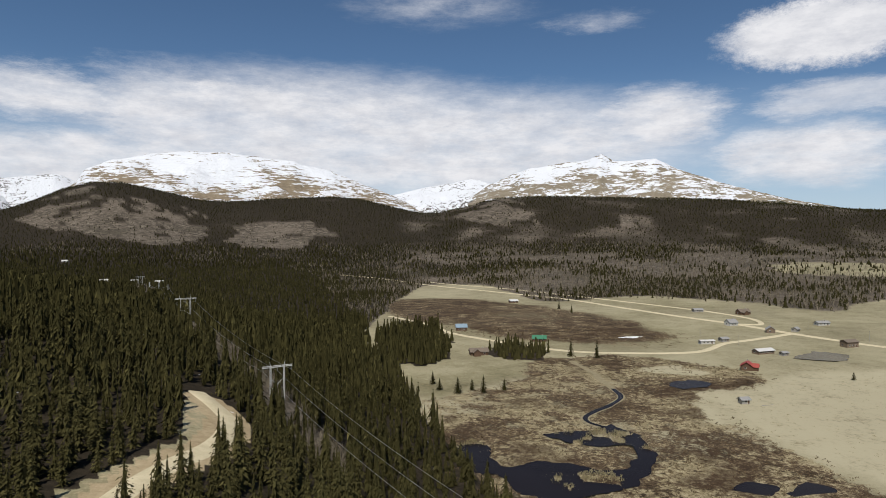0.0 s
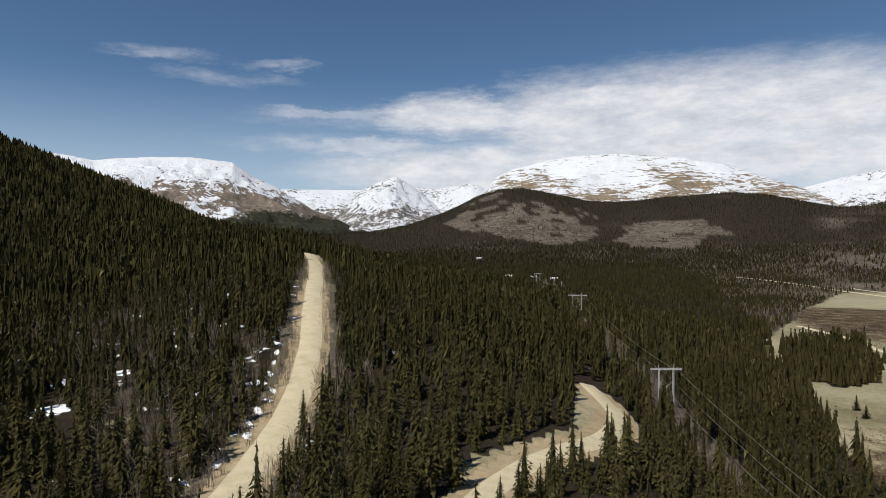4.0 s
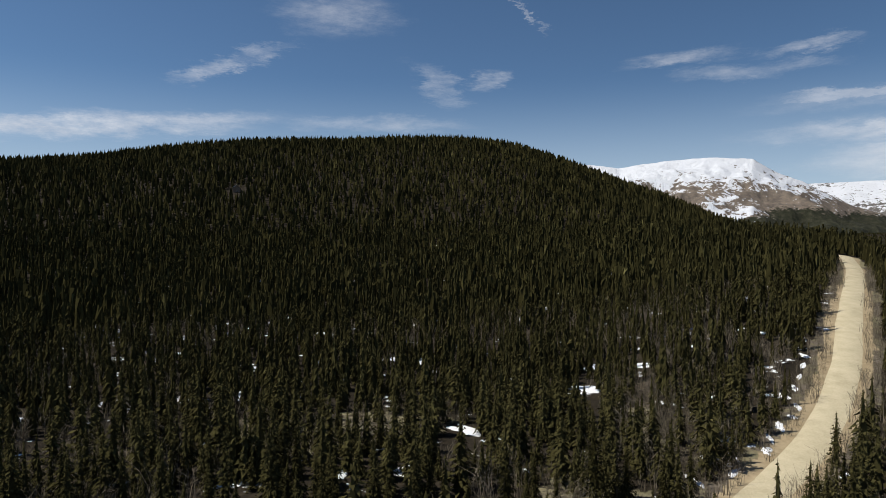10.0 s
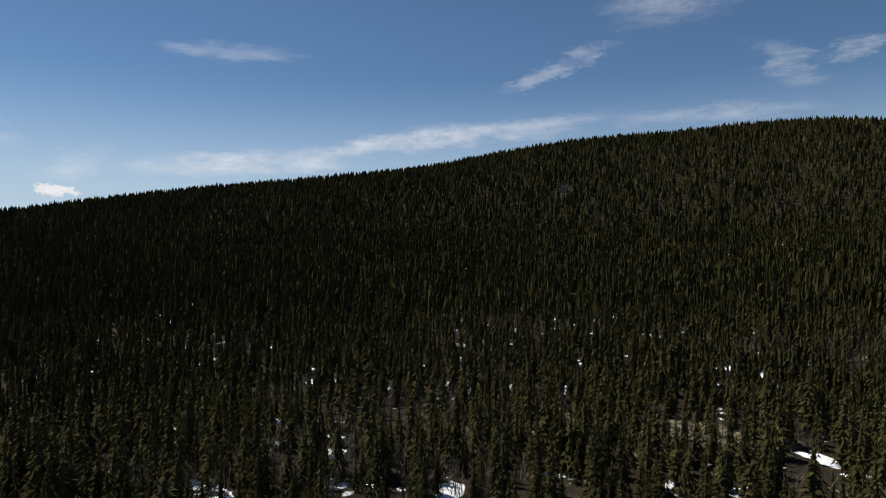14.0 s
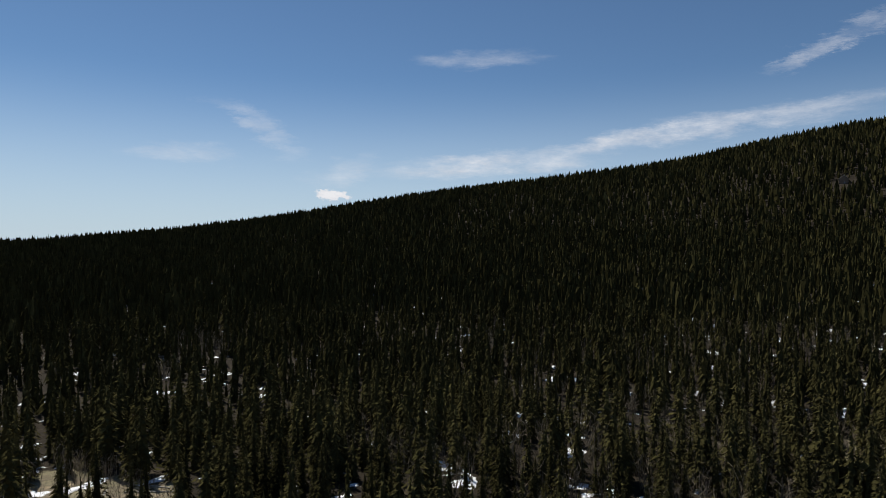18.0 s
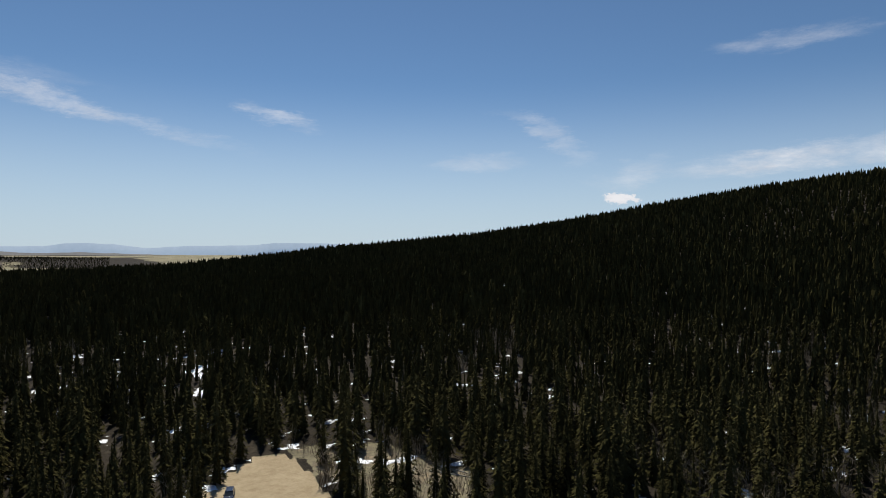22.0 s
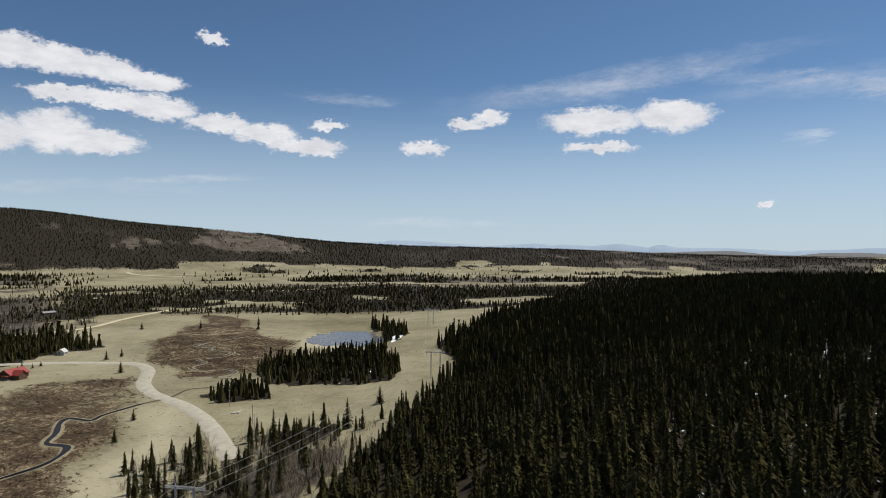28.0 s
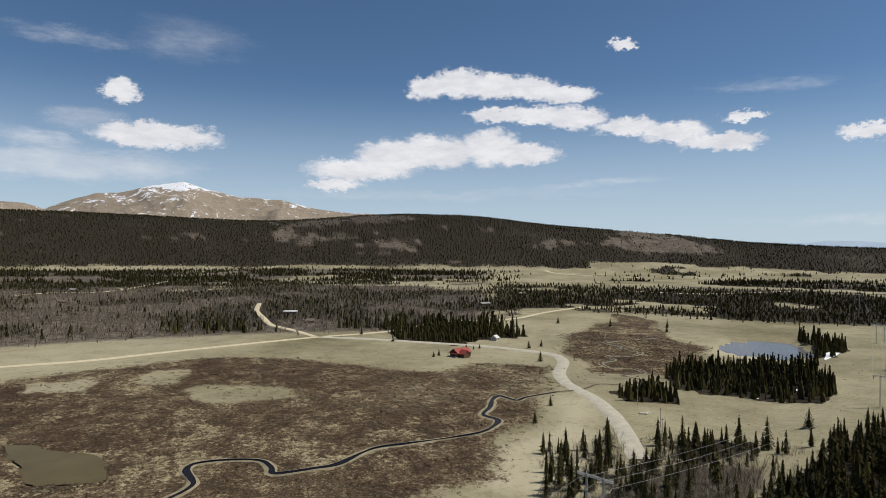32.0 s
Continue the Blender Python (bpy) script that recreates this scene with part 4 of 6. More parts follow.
TAN_BANK = plain("pale_dry_bank", (0.15, 0.12, 0.07), (0.30, 0.265, 0.175), 0.5, 0.95, depth=0.5, spec=0.1)
VALLEY_ROADS = []
YARDS = [(196, 408, 12), (236, 467, 14), (17, 594, 12), (80, 527, 12), (26, 464, 13), (296, 573, 10), (321, 577, 8), (318, 496, 10), (281, 618, 10), (330, 697, 13), (290, 722, 11), (213, 512, 12), (94, 848, 14),
         (366, 612, 14), (420, 560, 12), (468, -105, 16), (542, -153, 6), (975, 352, 16), (960, 346, 16), (1205, 420, 20), (796, 34, 14), (782, 33, 14), (697, 9, 14), (869, -230, 18), (850, -226, 18), (-815, -92, 14), (-795, -90, 12), (-778, -88, 11), (-541, 1012, 16), (-530, 992, 15), (-505, 1035, 16), (-495, 1012, 15), (-470, 1050, 16), (-462, 1030, 14), (-845, 1417, 14), (-834, 1398, 14)]
DRIFTS = [(-181, 82, 5.5, 3.6, 0.5), (-159, 38, 5.2, 3.0, 0.2),
          (-46, -165, 2.8, 1.3, 0.3), (-42, -146, 3.2, 1.0, 0.2), (-49, -129, 3, 1.2, 0.4), (-54, -130, 2.6, 1.4, 0.2), (-62, -122, 2.6, 1.1, 0.2), (-53, -164, 2.4, 1.1, 0), (-21, -250, 3.5, 13, 0.05), (-18, -217, 2.5, 7, 0.0),
          (-131, -67, 4, 2.2, 0.3), (-119, -35, 5, 2.5, 0.1), (-79, -87, 3.5, 2, 0.5), (-101, -75, 4, 2.2, 0.6), (-250, 30, 5, 3, 0.2), (-205, -40, 4, 2, 0.0), (-190, -105, 5, 2, 0.4), (-115, -160, 4, 2, 0.2), (-160, -190, 4, 3, 0.0), (-90, -235, 4, 2.5, 0.3),
          (404, -372, 4, 24, 0.62), (163, 548, 9, 4.5, 0.1)]
# what stands before each drift is thinned, as the melt opens the wood there
YARDS += [(x * u, y * u, 8 + 3 * (u < 1)) for x, y in POWER_LINE[1:4] for u in (1.0, 0.95)]
for k in range(24):
    # melting strips on the road's shaded side
    u = k / 24 * 0.8
    x, y = (np.interp(u * 11, range(12), [p[i] for p in FOREST_ROAD]) for i in (0, 1))
    off = random.uniform(6.5, 13)
    DRIFTS.append((float(x) - off * 0.75, float(y) - off * 0.66, random.uniform(1.5, 3.4), random.uniform(0.5, 1.1), random.uniform(2.2, 3.2)))
YARDS += [(x, y, 0.8 * max(a, min(b, 6))) for x, y, a, b, turn in DRIFTS[:27]] + [(x * (1 - 7 / math.hypot(x, y)), y * (1 - 7 / math.hypot(x, y)), 4.5) for x, y, a, b, turn in DRIFTS[:27]]
YARDS += [(x * (1 - d / math.hypot(x, y)), y * (1 - d / math.hypot(x, y)), 4.5) for x, y, a, b, turn in DRIFTS[:2] for d in (14, 21)]


def ribbon(name, line, width, material, label, category, lift=0.22, wobble=0.35, kind="structure", flat=False, gap=3.0):
    c = smooth_line(line, gap)
    t = np.gradient(c, axis=0)
    t /= np.linalg.norm(t, axis=1)[:, None]
    side = np.stack([t[:, 1], -t[:, 0]], 1)
    co = []
    for k, s in enumerate((-1, -0.7, 0, 0.7, 1)):
        w = width / 2 * (1 + (0.9 * fractal(c[:, 0], c[:, 1], 16, 4, 3) if flat else 0)) * (s + (np.sign(s) * wobble * 0.4 * fractal(c[:, 0] + 40 * s, c[:, 1], 14, k, 2) if abs(s) == 1 else 0))
        q = c + side * np.reshape(w * np.ones(len(c)), (-1, 1))
        z = height(q[:, 0], q[:, 1]) if not flat else height(c[:, 0], c[:, 1])
        co.append(np.stack([q[:, 0], q[:, 1], z + (lift if abs(s) < 1 else -0.15 if not flat else lift)], 1))
    if name == "road":
        VALLEY_ROADS.append(line)
    me = grid_mesh(name, np.concatenate(co), 5, len(c), material)
    return tagged(new(name, me), label, category, kind=kind)


ribbon("road", FOREST_ROAD, 8.6, GRAVEL, "pale gravel road climbing through dark spruce forest", "road", 0.3)
ribbon("road", BEND_ROAD[:10], 6.8, GRAVEL, "pale dirt road bending round a cut bank", "road", 0.3)
ribbon("road", [(586, 2), (570, -37), (536, -93), (512, -132), (484, -160), (458, -175), (430, -172), (394, -155), (362, -147), (324, -147), (283, -140), (240, -126), (222, -120)],
       9.5, GRAVEL_GREY, "wide grey gravel road winding down to the valley", "road", 0.3)
ribbon("road", [(430, 330), (475, 211), (491, 163), (522, 114), (558, 54), (586, 2), (604, -45), (630, -86), (684, -131), (698, -213), (754, -274), (811, -351)], 7.5, GRAVEL, "straight gravel road across the valley meadow", "road", 0.3)
ribbon("road", [(586, 2), (640, 26), (685, 49), (760, 64), (838, 78), (940, 84)], 7, GRAVEL, "side road towards the leafless wood", "road", 0.35)
ribbon("road", [(1100, 470), (1170, 434), (1208, 357), (1505, 328)], 8, GRAVEL, "gravel road among the far leafless woods", "road", 0.6)
ribbon("road", [(-225, 1370), (-97, 1288), (16, 1128), (102, 991), (170, 882), (217, 769), (255, 686), (288, 625), (311, 565), (328, 528), (345, 493), (400, 400), (430, 330)], 8, GRAVEL, "main gravel road along the far side of the valley", "road", 0.4)
ribbon("road", [(-27, 1268), (110, 1066), (210, 887), (282, 760), (303, 721), (321, 660), (311, 621), (288, 625)], 6, GRAVEL, "narrow track above the main road", "track", 0.4)
ribbon("road", [(-59, 704), (-14, 634), (8, 574), (53, 517), (92, 480), (132, 469), (188, 473), (227, 512), (259, 532), (311, 565)], 6.5, GRAVEL, "lane through the valley bottom past the cabins", "lane", 0.35)
ribbon("road", [(1030, -880), (1010, -620), (1090, -560)], 9, GRAVEL, "pale far road between the meadows", "road", 1.0)
ribbon("road", [(1650, -760), (1760, -700), (1900, -700)], 12, GRAVEL, "pale far road climbing into the ridge", "road", 1.2)


def pool(name, outline, material, label, sink=0.0, wobble=3.0, lift=0.3):
    """A level sheet of water with an uneven shore."""
    c = smooth_line(outline + outline[:1], 1.3)[:-1]
    x, y = c[:, 0] + wobble * 0.8 * fractal(c[:, 0], c[:, 1], 9, 3, 4), c[:, 1] + wobble * 0.8 * fractal(c[:, 0], c[:, 1], 9, 13, 4)
    z = EYE - 82 + lift - 0.12
    bm = bmesh.new()
    loop = [bm.verts.new((p, q, z)) for p, q in zip(x, y)]
    bmesh.ops.triangle_fill(bm, edges=[bm.edges.new((p, q)) for p, q in zip(loop, loop[1:] + loop[:1])], use_beauty=True)
    bmesh.ops.recalc_face_normals(bm, faces=bm.faces[:])
    if sum(f.normal.z for f in bm.faces) < 0:
        bmesh.ops.reverse_faces(bm, faces=bm.faces[:])
    me = bpy.data.meshes.new(name)
    bm.to_mesh(me)
    bm.free()
    me.materials.append(material)
    return tagged(new(name, me), label, "pond", kind="structure")


for k, (stuff, words) in enumerate(((DARK_WATER, "dark beaver pond among brown bog shrubs"), (DARK_WATER, "small round bog pond"), (BROWN_WATER, "shallow grey meadow pond"),
                                    (BROWN_WATER, "silty brown pond in the bog"), (LAKE_WATER, "pale grey lake with a grassy shore"))):
    pool("water", PONDS[k][0], stuff, words, wobble=5.0 if k < 1 else 6.5 if k < 3 else 3.5)
pool("water", [(96, 208), (104, 216), (112, 210), (106, 203)], DARK_WATER, "dark puddle in the bog", wobble=4)
pool("water", [(112, 205), (124, 215), (130, 208), (118, 200)], DARK_WATER, "dark puddle in the bog", wobble=4)
STREAM = [(80, 276), (70, 282), (66, 289), (67, 297), (74, 307), (84, 318), (94, 335), (95, 354), (94, 384), (93, 409), (88, 439)]
ribbon("bank", STREAM, 4.6, TAN_BANK, "pale grassy bank along the stream", "bank", 0.14, 3.0, gap=2)
ribbon("water", STREAM[:8], 2.8, DARK_WATER, "narrow stream feeding the beaver pond", "stream", 0.26, flat=True, gap=2)
CREEK = [(200, 62), (216, 47), (226, 42), (232, 43), (243, 47), (250, 45), (252, 34), (249, 22), (240, 17), (233, 15), (236, 1), (239, -7), (251, -17), (257, -24), (260, -36), (265, -56), (272, -72), (288, -83), (300, -79), (314, -86), (330, -92), (337, -98), (326, -104), (332, -112), (341, -133)]
ribbon("bank", CREEK, 5.6, TAN_BANK, "pale grassy bank along the creek", "bank", 0.14, 3.0, gap=1.5)
ribbon("water", CREEK, 2.1, DARK_WATER, "dark creek winding through the bog", "creek", 0.26, flat=True, gap=1.5)
BROOK = [(341, -133), (345, -150), (356, -166), (350, -182), (362, -196), (378, -192), (382, -208), (398, -210), (404, -196), (420, -196), (428, -210), (442, -212), (440, -230), (452, -244), (466, -234), (480, -240), (496, -236), (506, -252), (516, -276), (526, -304)]
ribbon("bank", BROOK, 5.0, TAN_BANK, "pale grassy bank along the brook", "bank", 0.14, 3.0, gap=2)
ribbon("water", BROOK, 2.0, BROWN_WATER, "small winding brook in the brown bog", "brook", 0.26, flat=True, gap=2)

# ---- woods ----
rng = np.random.default_rng(5)


def spruce_shape(layers, points, seed, slim=0.15, low=0.1):
    """A unit spruce: stacked ragged skirts of drooping boughs. Returns points and triangles."""
    g = np.random.default_rng(seed)
    co, tri = [], []
    for k in range(layers):
        u = k / layers
        top = low + (1 - low) * ((k + 1.65) / (layers + 0.65))
        rim = low + (1 - low) * (k / (layers + 0.65))
        wide = slim * (1 - u) ** 0.8 * (1.05 if k else 0.8) + 0.012
        base = len(co)
        co.append((g.normal(0, 0.006), g.normal(0, 0.006), min(top, 1.0)))
        turn = g.uniform(0, 6.3)
        n = 2 * points
        for j in range(n):
            a = turn + 2 * np.pi * j / n + g.normal(0, 0.12)
            s = (1.0 + g.normal(0, 0.16)) if j % 2 == 0 else 0.5 + g.normal(0, 0.08)
            co.append((np.cos(a) * wide * s, np.sin(a) * wide * s, rim + g.normal(0, 0.012) + (0.0 if j % 2 == 0 else 0.03)))
        for j in range(n):
            tri.append((base, base + 1 + j, base + 1 + (j + 1) % n))
    return np.array(co), np.array(tri)


def spire_shape(n, seed, slim=0.17, leaf=0.07, core=4, tiers=15, heart=0.42, low=0.05, droop=0.4):
    """A unit spruce: tiers of small drooping sprays round a dark heart. Returns points and triangles."""
    g = np.random.default_rng(seed)
    u = 1 - (1 - low) * g.uniform(0, 1, n) ** 0.6
    u = np.clip(np.round(u * tiers) / tiers + g.normal(0, 0.018, n), low, 0.99)
    a = g.uniform(0, 2 * np.pi, n)
    lobes = 1 + 0.16 * np.sin(2 * a + 9 * u + seed) + 0.12 * np.sin(5 * a - 14 * u)
    full = (slim * (1 - u) ** 0.78 + 0.010) * lobes
    out = full * g.uniform(0.55, 1.12, n)
    size = leaf * g.uniform(0.6, 1.4, n) * (1.12 - 0.55 * u)
    d = np.stack([np.cos(a), np.sin(a), 0 * a], 1)
    side = np.stack([-np.sin(a), np.cos(a), 0 * a], 1)
    roll = g.normal(0, 0.55, n)[:, None]
    side = side * np.cos(roll) + np.array([0, 0, 1.0]) * np.sin(roll)
    tip = d * out[:, None] + np.stack([0 * u, 0 * u, u - 0.22 * out], 1)
    root = tip - d * (np.minimum(size * (1 - 0.5 * droop), out * 0.9))[:, None] + np.stack([0 * u, 0 * u, np.minimum(size * droop * g.uniform(0.4, 1.6, n), 0.995 - tip[:, 2])], 1)
    w = (size * g.uniform(0.24, 0.42, n) * (1.15 - 0.6 * droop))[:, None]
    co = np.stack([root - side * w, root + side * w, tip], 1).reshape(-1, 3)
    tri = np.arange(3 * n).reshape(-1, 3)
    b = len(co)
    ring = [(np.cos(k * 2 * np.pi / core) * slim * heart, np.sin(k * 2 * np.pi / core) * slim * heart, low) for k in range(core)]
    co = np.concatenate([co, [(0, 0, 1.0)], ring])
    return co, np.concatenate([tri, [(b, b + 1 + k, b + 1 + (k + 1) % core) for k in range(core)]])


def twig_shape(stems, seed, spread=0.25, thick=0.011):
    """A unit leafless tree or bush: thin stems fanning up with side twigs."""
    g = np.random.default_rng(seed)
    co, tri = [], []

    def blade(a, b, w):
        d = np.cross(b - a, g.normal(0, 1, 3))
        d = d / (np.linalg.norm(d) + 1e-9) * w
        k = len(co)
        co.extend([a - d, a + d, b])
        tri.append((k, k + 1, k + 2))

    for _ in range(stems):
        a = np.array([g.normal(0, spread * 0.35), g.normal(0, spread * 0.35), 0])
        b = np.array([a[0] + g.normal(0, spread * 0.6), a[1] + g.normal(0, spread * 0.6), g.uniform(0.7, 1.0)])
        blade(a, b, thick)
        for _ in range(4):
            u = g.uniform(0.3, 0.9)
            p = a + (b - a) * u
            blade(p, p + np.array([g.normal(0, spread * 0.5), g.normal(0, spread * 0.5), g.uniform(0.1, 0.28)]), thick * 0.65)
    return np.array(co), np.array(tri)


def tuft_shape(n, seed):
    """A unit low bush: a ragged mound of pointed sprays."""
    g = np.random.default_rng(seed)
    co, tri = [], []
    for k in range(n):
        a = g.uniform(0, 6.3)
        p = np.array([g.normal(0, 0.3), g.normal(0, 0.3), 0])
        q = p + np.array([np.cos(a) * 0.25, np.sin(a) * 0.25, 0])
        t = (p + q) / 2 + np.array([g.normal(0, 0.25), g.normal(0, 0.25), g.uniform(0.5, 1.0)])
        b = len(co)
        co.extend([p, q, t])
        tri.append((b, b + 1, b + 2))
    return np.array(co), np.array(tri)


def scatter(name, shapes, x, y, tall, material, label, category, wide=None, sink=0.15):
    """Joins copies of some shapes, one at each point, into one mesh of stuff."""
    if len(x) == 0:
        return None
    z = height(x, y) - sink
    pick = rng.integers(0, len(shapes), len(x))
    turn = rng.uniform(0, 2 * np.pi, len(x))
    wide = tall * rng.uniform(0.9, 1.35, len(x)) * (1 + 0.35 * ramp(222, 232, np.degrees(np.arctan2(-x, y)) % 360)) if wide is None else wide
    cos, tris, base = [], [], 0
    for k, (co, tri) in enumerate(shapes):
        i = np.flatnonzero(pick == k)
        if not len(i):
            continue
        c, s = np.cos(turn[i])[:, None], np.sin(turn[i])[:, None]
        px = (co[:, 0] * c - co[:, 1] * s) * wide[i][:, None] + x[i][:, None]
        py = (co[:, 0] * s + co[:, 1] * c) * wide[i][:, None] + y[i][:, None]
        pz = co[:, 2] * tall[i][:, None] + z[i][:, None]
        cos.append(np.stack([px, py, pz], -1).reshape(-1, 3))
        tris.append((tri[None] + (base + np.arange(len(i)) * len(co))[:, None, None]).reshape(-1, 3))
        base += len(i) * len(co)
    me = quick_mesh(name, np.concatenate(cos), np.concatenate(tris), material)
    return tagged(new(name, me), label, category, kind="stuff")


def strewn(r0, r1, gap, az0=0.0, az1=360.0):
    """Points jittered on a square net of that gap between two distances and two turns (degrees, left of north)."""
    n = int(r1 / gap) + 2
    i, j = np.meshgrid(np.arange(-n, n), np.arange(-n, n), indexing="ij")
    x = ((i + rng.uniform(-0.48, 0.48, i.shape)) * gap).ravel()
    y = ((j + rng.uniform(-0.48, 0.48, i.shape)) * gap).ravel()
    r, az = np.hypot(x, y), np.degrees(np.arctan2(-x, y)) % 360
    keep = (r > r0) & (r < r1) & ((az - az0) % 360 < (az1 - az0 if az1 > az0 else az1 - az0 + 360))
    return x[keep], y[keep]


def in_water(x, y):
    wet = (from_line(x, y, CREEK) < 3.5) | (from_line(x, y, STREAM) < 4)
    for ob in scene.objects:
        if ob.name.startswith("water") and len(ob.data.vertices):
            co = np.empty(len(ob.data.vertices) * 3)
            ob.data.vertices.foreach_get("co", co)
            co = co.reshape(-1, 3)
            if ob["category"] == "pond":
                wet |= inside(x, y, [tuple(p[:2]) for p in co])
    return wet


def spruce_size(x, y):
    return np.clip(rng.normal(11.4, 3.4, len(x)) + 3.0 * fractal(x, y, 60, 77), 2.8, 18) * np.where(np.hypot(x, y) < 640, 1 - 0.33 * ramp(220, 232, np.degrees(np.arctan2(-x, y)) % 360), 1.0)


CLOSE_SHAPES = [spire_shape(250, k, slim, 0.080, droop=0.5) for k, slim in ((1, 0.165), (2, 0.13), (3, 0.19), (4, 0.15), (5, 0.175))]
NEAR_SHAPES = [spire_shape(78, k, slim, 0.135, 3, 12, 0.55, droop=0.75) for k, slim in ((6, 0.165), (7, 0.13), (8, 0.19), (9, 0.15))]
MID_SHAPES = [spire_shape(15, k, slim, 0.27, 4, 9, 0.74, droop=0.95) for k, slim in ((11, 0.17), (12, 0.14), (13, 0.20), (14, 0.16))]
FAR_SHAPES = [spruce_shape(2, 2, s, slim) for s, slim in ((21, 0.21), (22, 0.18), (23, 0.24))]
SPIKES = [spruce_shape(1, 2, s, 0.28, 0.02) for s in (31, 32, 33)]


def off_ways(x, y, room=6.5):
    """Points that stand clear of the valley's roads and yards."""
    keep = np.ones(len(x), bool)
    for line in VALLEY_ROADS:
        keep &= from_line(x, y, line) > room
    for hx, hy, hr in YARDS:
        keep &= np.hypot(x - hx, y - hy) > hr
    return keep


def wooded(x, y, share=1.0):
    bog, wood, grey, bare, snow = cover_at(x, y)
    keep = (rng.uniform(0, 1, len(x)) < wood * share * (bare < 0.5)) & off_ways(x, y)
    x, y = x[keep], y[keep]
    dry = ~in_water(x, y)
    return x[dry], y[dry]


# the hillside's nearest spruces stand as trees of their own
x, y = wooded(*strewn(20, 185, 4.4))
thin = rng.uniform(0, 1, len(x)) < 0.76 + 1.0 * fractal(x, y, 34, 91)
x, y = x[thin], y[thin]
tall = spruce_size(x, y)
far_off, bearing = np.hypot(x, y), np.degrees(np.arctan2(-x, y)) % 360
far_off[(far_off < 104) | ((bearing > 250) & (bearing < 352))] += 1000
order = np.argsort(far_off)
own, rest = order[:270], order[270:]
NEAREST = [(float(x[k]), float(y[k]), float(tall[k])) for k in own]
near_by = np.hypot(x, y)[rest] < 78
under, rest = rest[near_by], rest[~near_by]
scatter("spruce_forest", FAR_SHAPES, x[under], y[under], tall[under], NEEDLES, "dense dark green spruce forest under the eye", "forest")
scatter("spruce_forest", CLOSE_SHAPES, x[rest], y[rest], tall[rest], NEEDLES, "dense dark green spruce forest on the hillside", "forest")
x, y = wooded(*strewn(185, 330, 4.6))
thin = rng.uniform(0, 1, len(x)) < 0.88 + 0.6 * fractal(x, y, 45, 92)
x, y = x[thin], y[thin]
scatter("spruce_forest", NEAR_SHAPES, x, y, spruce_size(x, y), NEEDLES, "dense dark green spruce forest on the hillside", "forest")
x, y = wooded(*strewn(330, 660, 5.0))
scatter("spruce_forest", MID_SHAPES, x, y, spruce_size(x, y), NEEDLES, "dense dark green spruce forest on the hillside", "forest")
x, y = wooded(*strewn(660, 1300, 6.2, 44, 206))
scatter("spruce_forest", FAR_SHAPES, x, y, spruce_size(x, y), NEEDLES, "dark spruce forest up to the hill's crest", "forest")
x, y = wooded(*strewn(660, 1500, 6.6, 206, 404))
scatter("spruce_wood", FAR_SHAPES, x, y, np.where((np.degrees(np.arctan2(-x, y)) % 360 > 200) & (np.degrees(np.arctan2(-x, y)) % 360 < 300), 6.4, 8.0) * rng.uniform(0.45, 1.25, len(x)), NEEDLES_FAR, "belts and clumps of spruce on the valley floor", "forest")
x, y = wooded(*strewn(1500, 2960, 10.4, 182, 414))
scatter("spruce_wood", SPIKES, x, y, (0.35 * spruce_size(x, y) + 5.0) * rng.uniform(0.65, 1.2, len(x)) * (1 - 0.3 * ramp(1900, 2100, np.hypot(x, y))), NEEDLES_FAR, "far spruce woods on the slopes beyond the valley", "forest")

# leafless aspen and brush
ASPENS = [twig_shape(4, s, 0.26, 0.03) for s in (41, 42, 43)]
BRUSH = [twig_shape(10, s, 0.24, 0.0095) for s in (51, 52, 53)]


def leafless(x, y):
    bog, wood, grey, bare, snow = cover_at(x, y)
    keep = (rng.uniform(0, 1, len(x)) < grey) & (wood < 0.97) & (bare < 0.9)
    keep &= off_ways(x, y, 4.5)
    return x[keep], y[keep]


x, y = leafless(*strewn(80, 400, 2.5))
scatter("bare_brush", BRUSH, x, y, rng.uniform(2.0, 6.5, len(x)), BARE_TWIGS, "grey leafless aspen brush along the road", "brush")
x, y = leafless(*strewn(560, 1300, 10.5, 206, 404))
scatter("aspen_wood", ASPENS, x, y, rng.uniform(5, 9, len(x)), BARE_TWIGS, "grey leafless aspen wood in the valley", "aspens")
x, y = leafless(*strewn(1300, 2050, 14.0, 300, 404))
scatter("aspen_wood", [twig_shape(2, k, 0.3, 0.06) for k in (44, 45, 46)], x, y, rng.uniform(5, 9, len(x)), BARE_TWIGS, "grey leafless aspen wood on the far slopes", "aspens")
x, y = strewn(85, 330, 5.4, 40, 215)
keep = (fractal(x, y, 52, 71) > -0.08) & (cover_at(x, y)[1] > 0.5)
scatter("bare_aspen", BRUSH, x[keep], y[keep], rng.uniform(4, 8.5, keep.sum()), BARE_TWIGS, "grey leafless aspens standing among the spruces", "aspens")

# bog willow and tussocks
BUSH = [tuft_shape(7, s) for s in (61, 62, 63)]
x, y = strewn(150, 620, 2.9, 225, 372)
keep = (rng.uniform(0, 1, len(x)) < cover_at(x, y)[0] * 0.9) & ~in_water(x, y)
x, y = x[keep], y[keep]
scatter("willow_scrub", BUSH, x, y, rng.uniform(0.35, 1.0, len(x)), WILLOW, "low brown leafless willow scrub in the bog", "scrub", rng.uniform(1.0, 2.6, len(x)), 0.05)


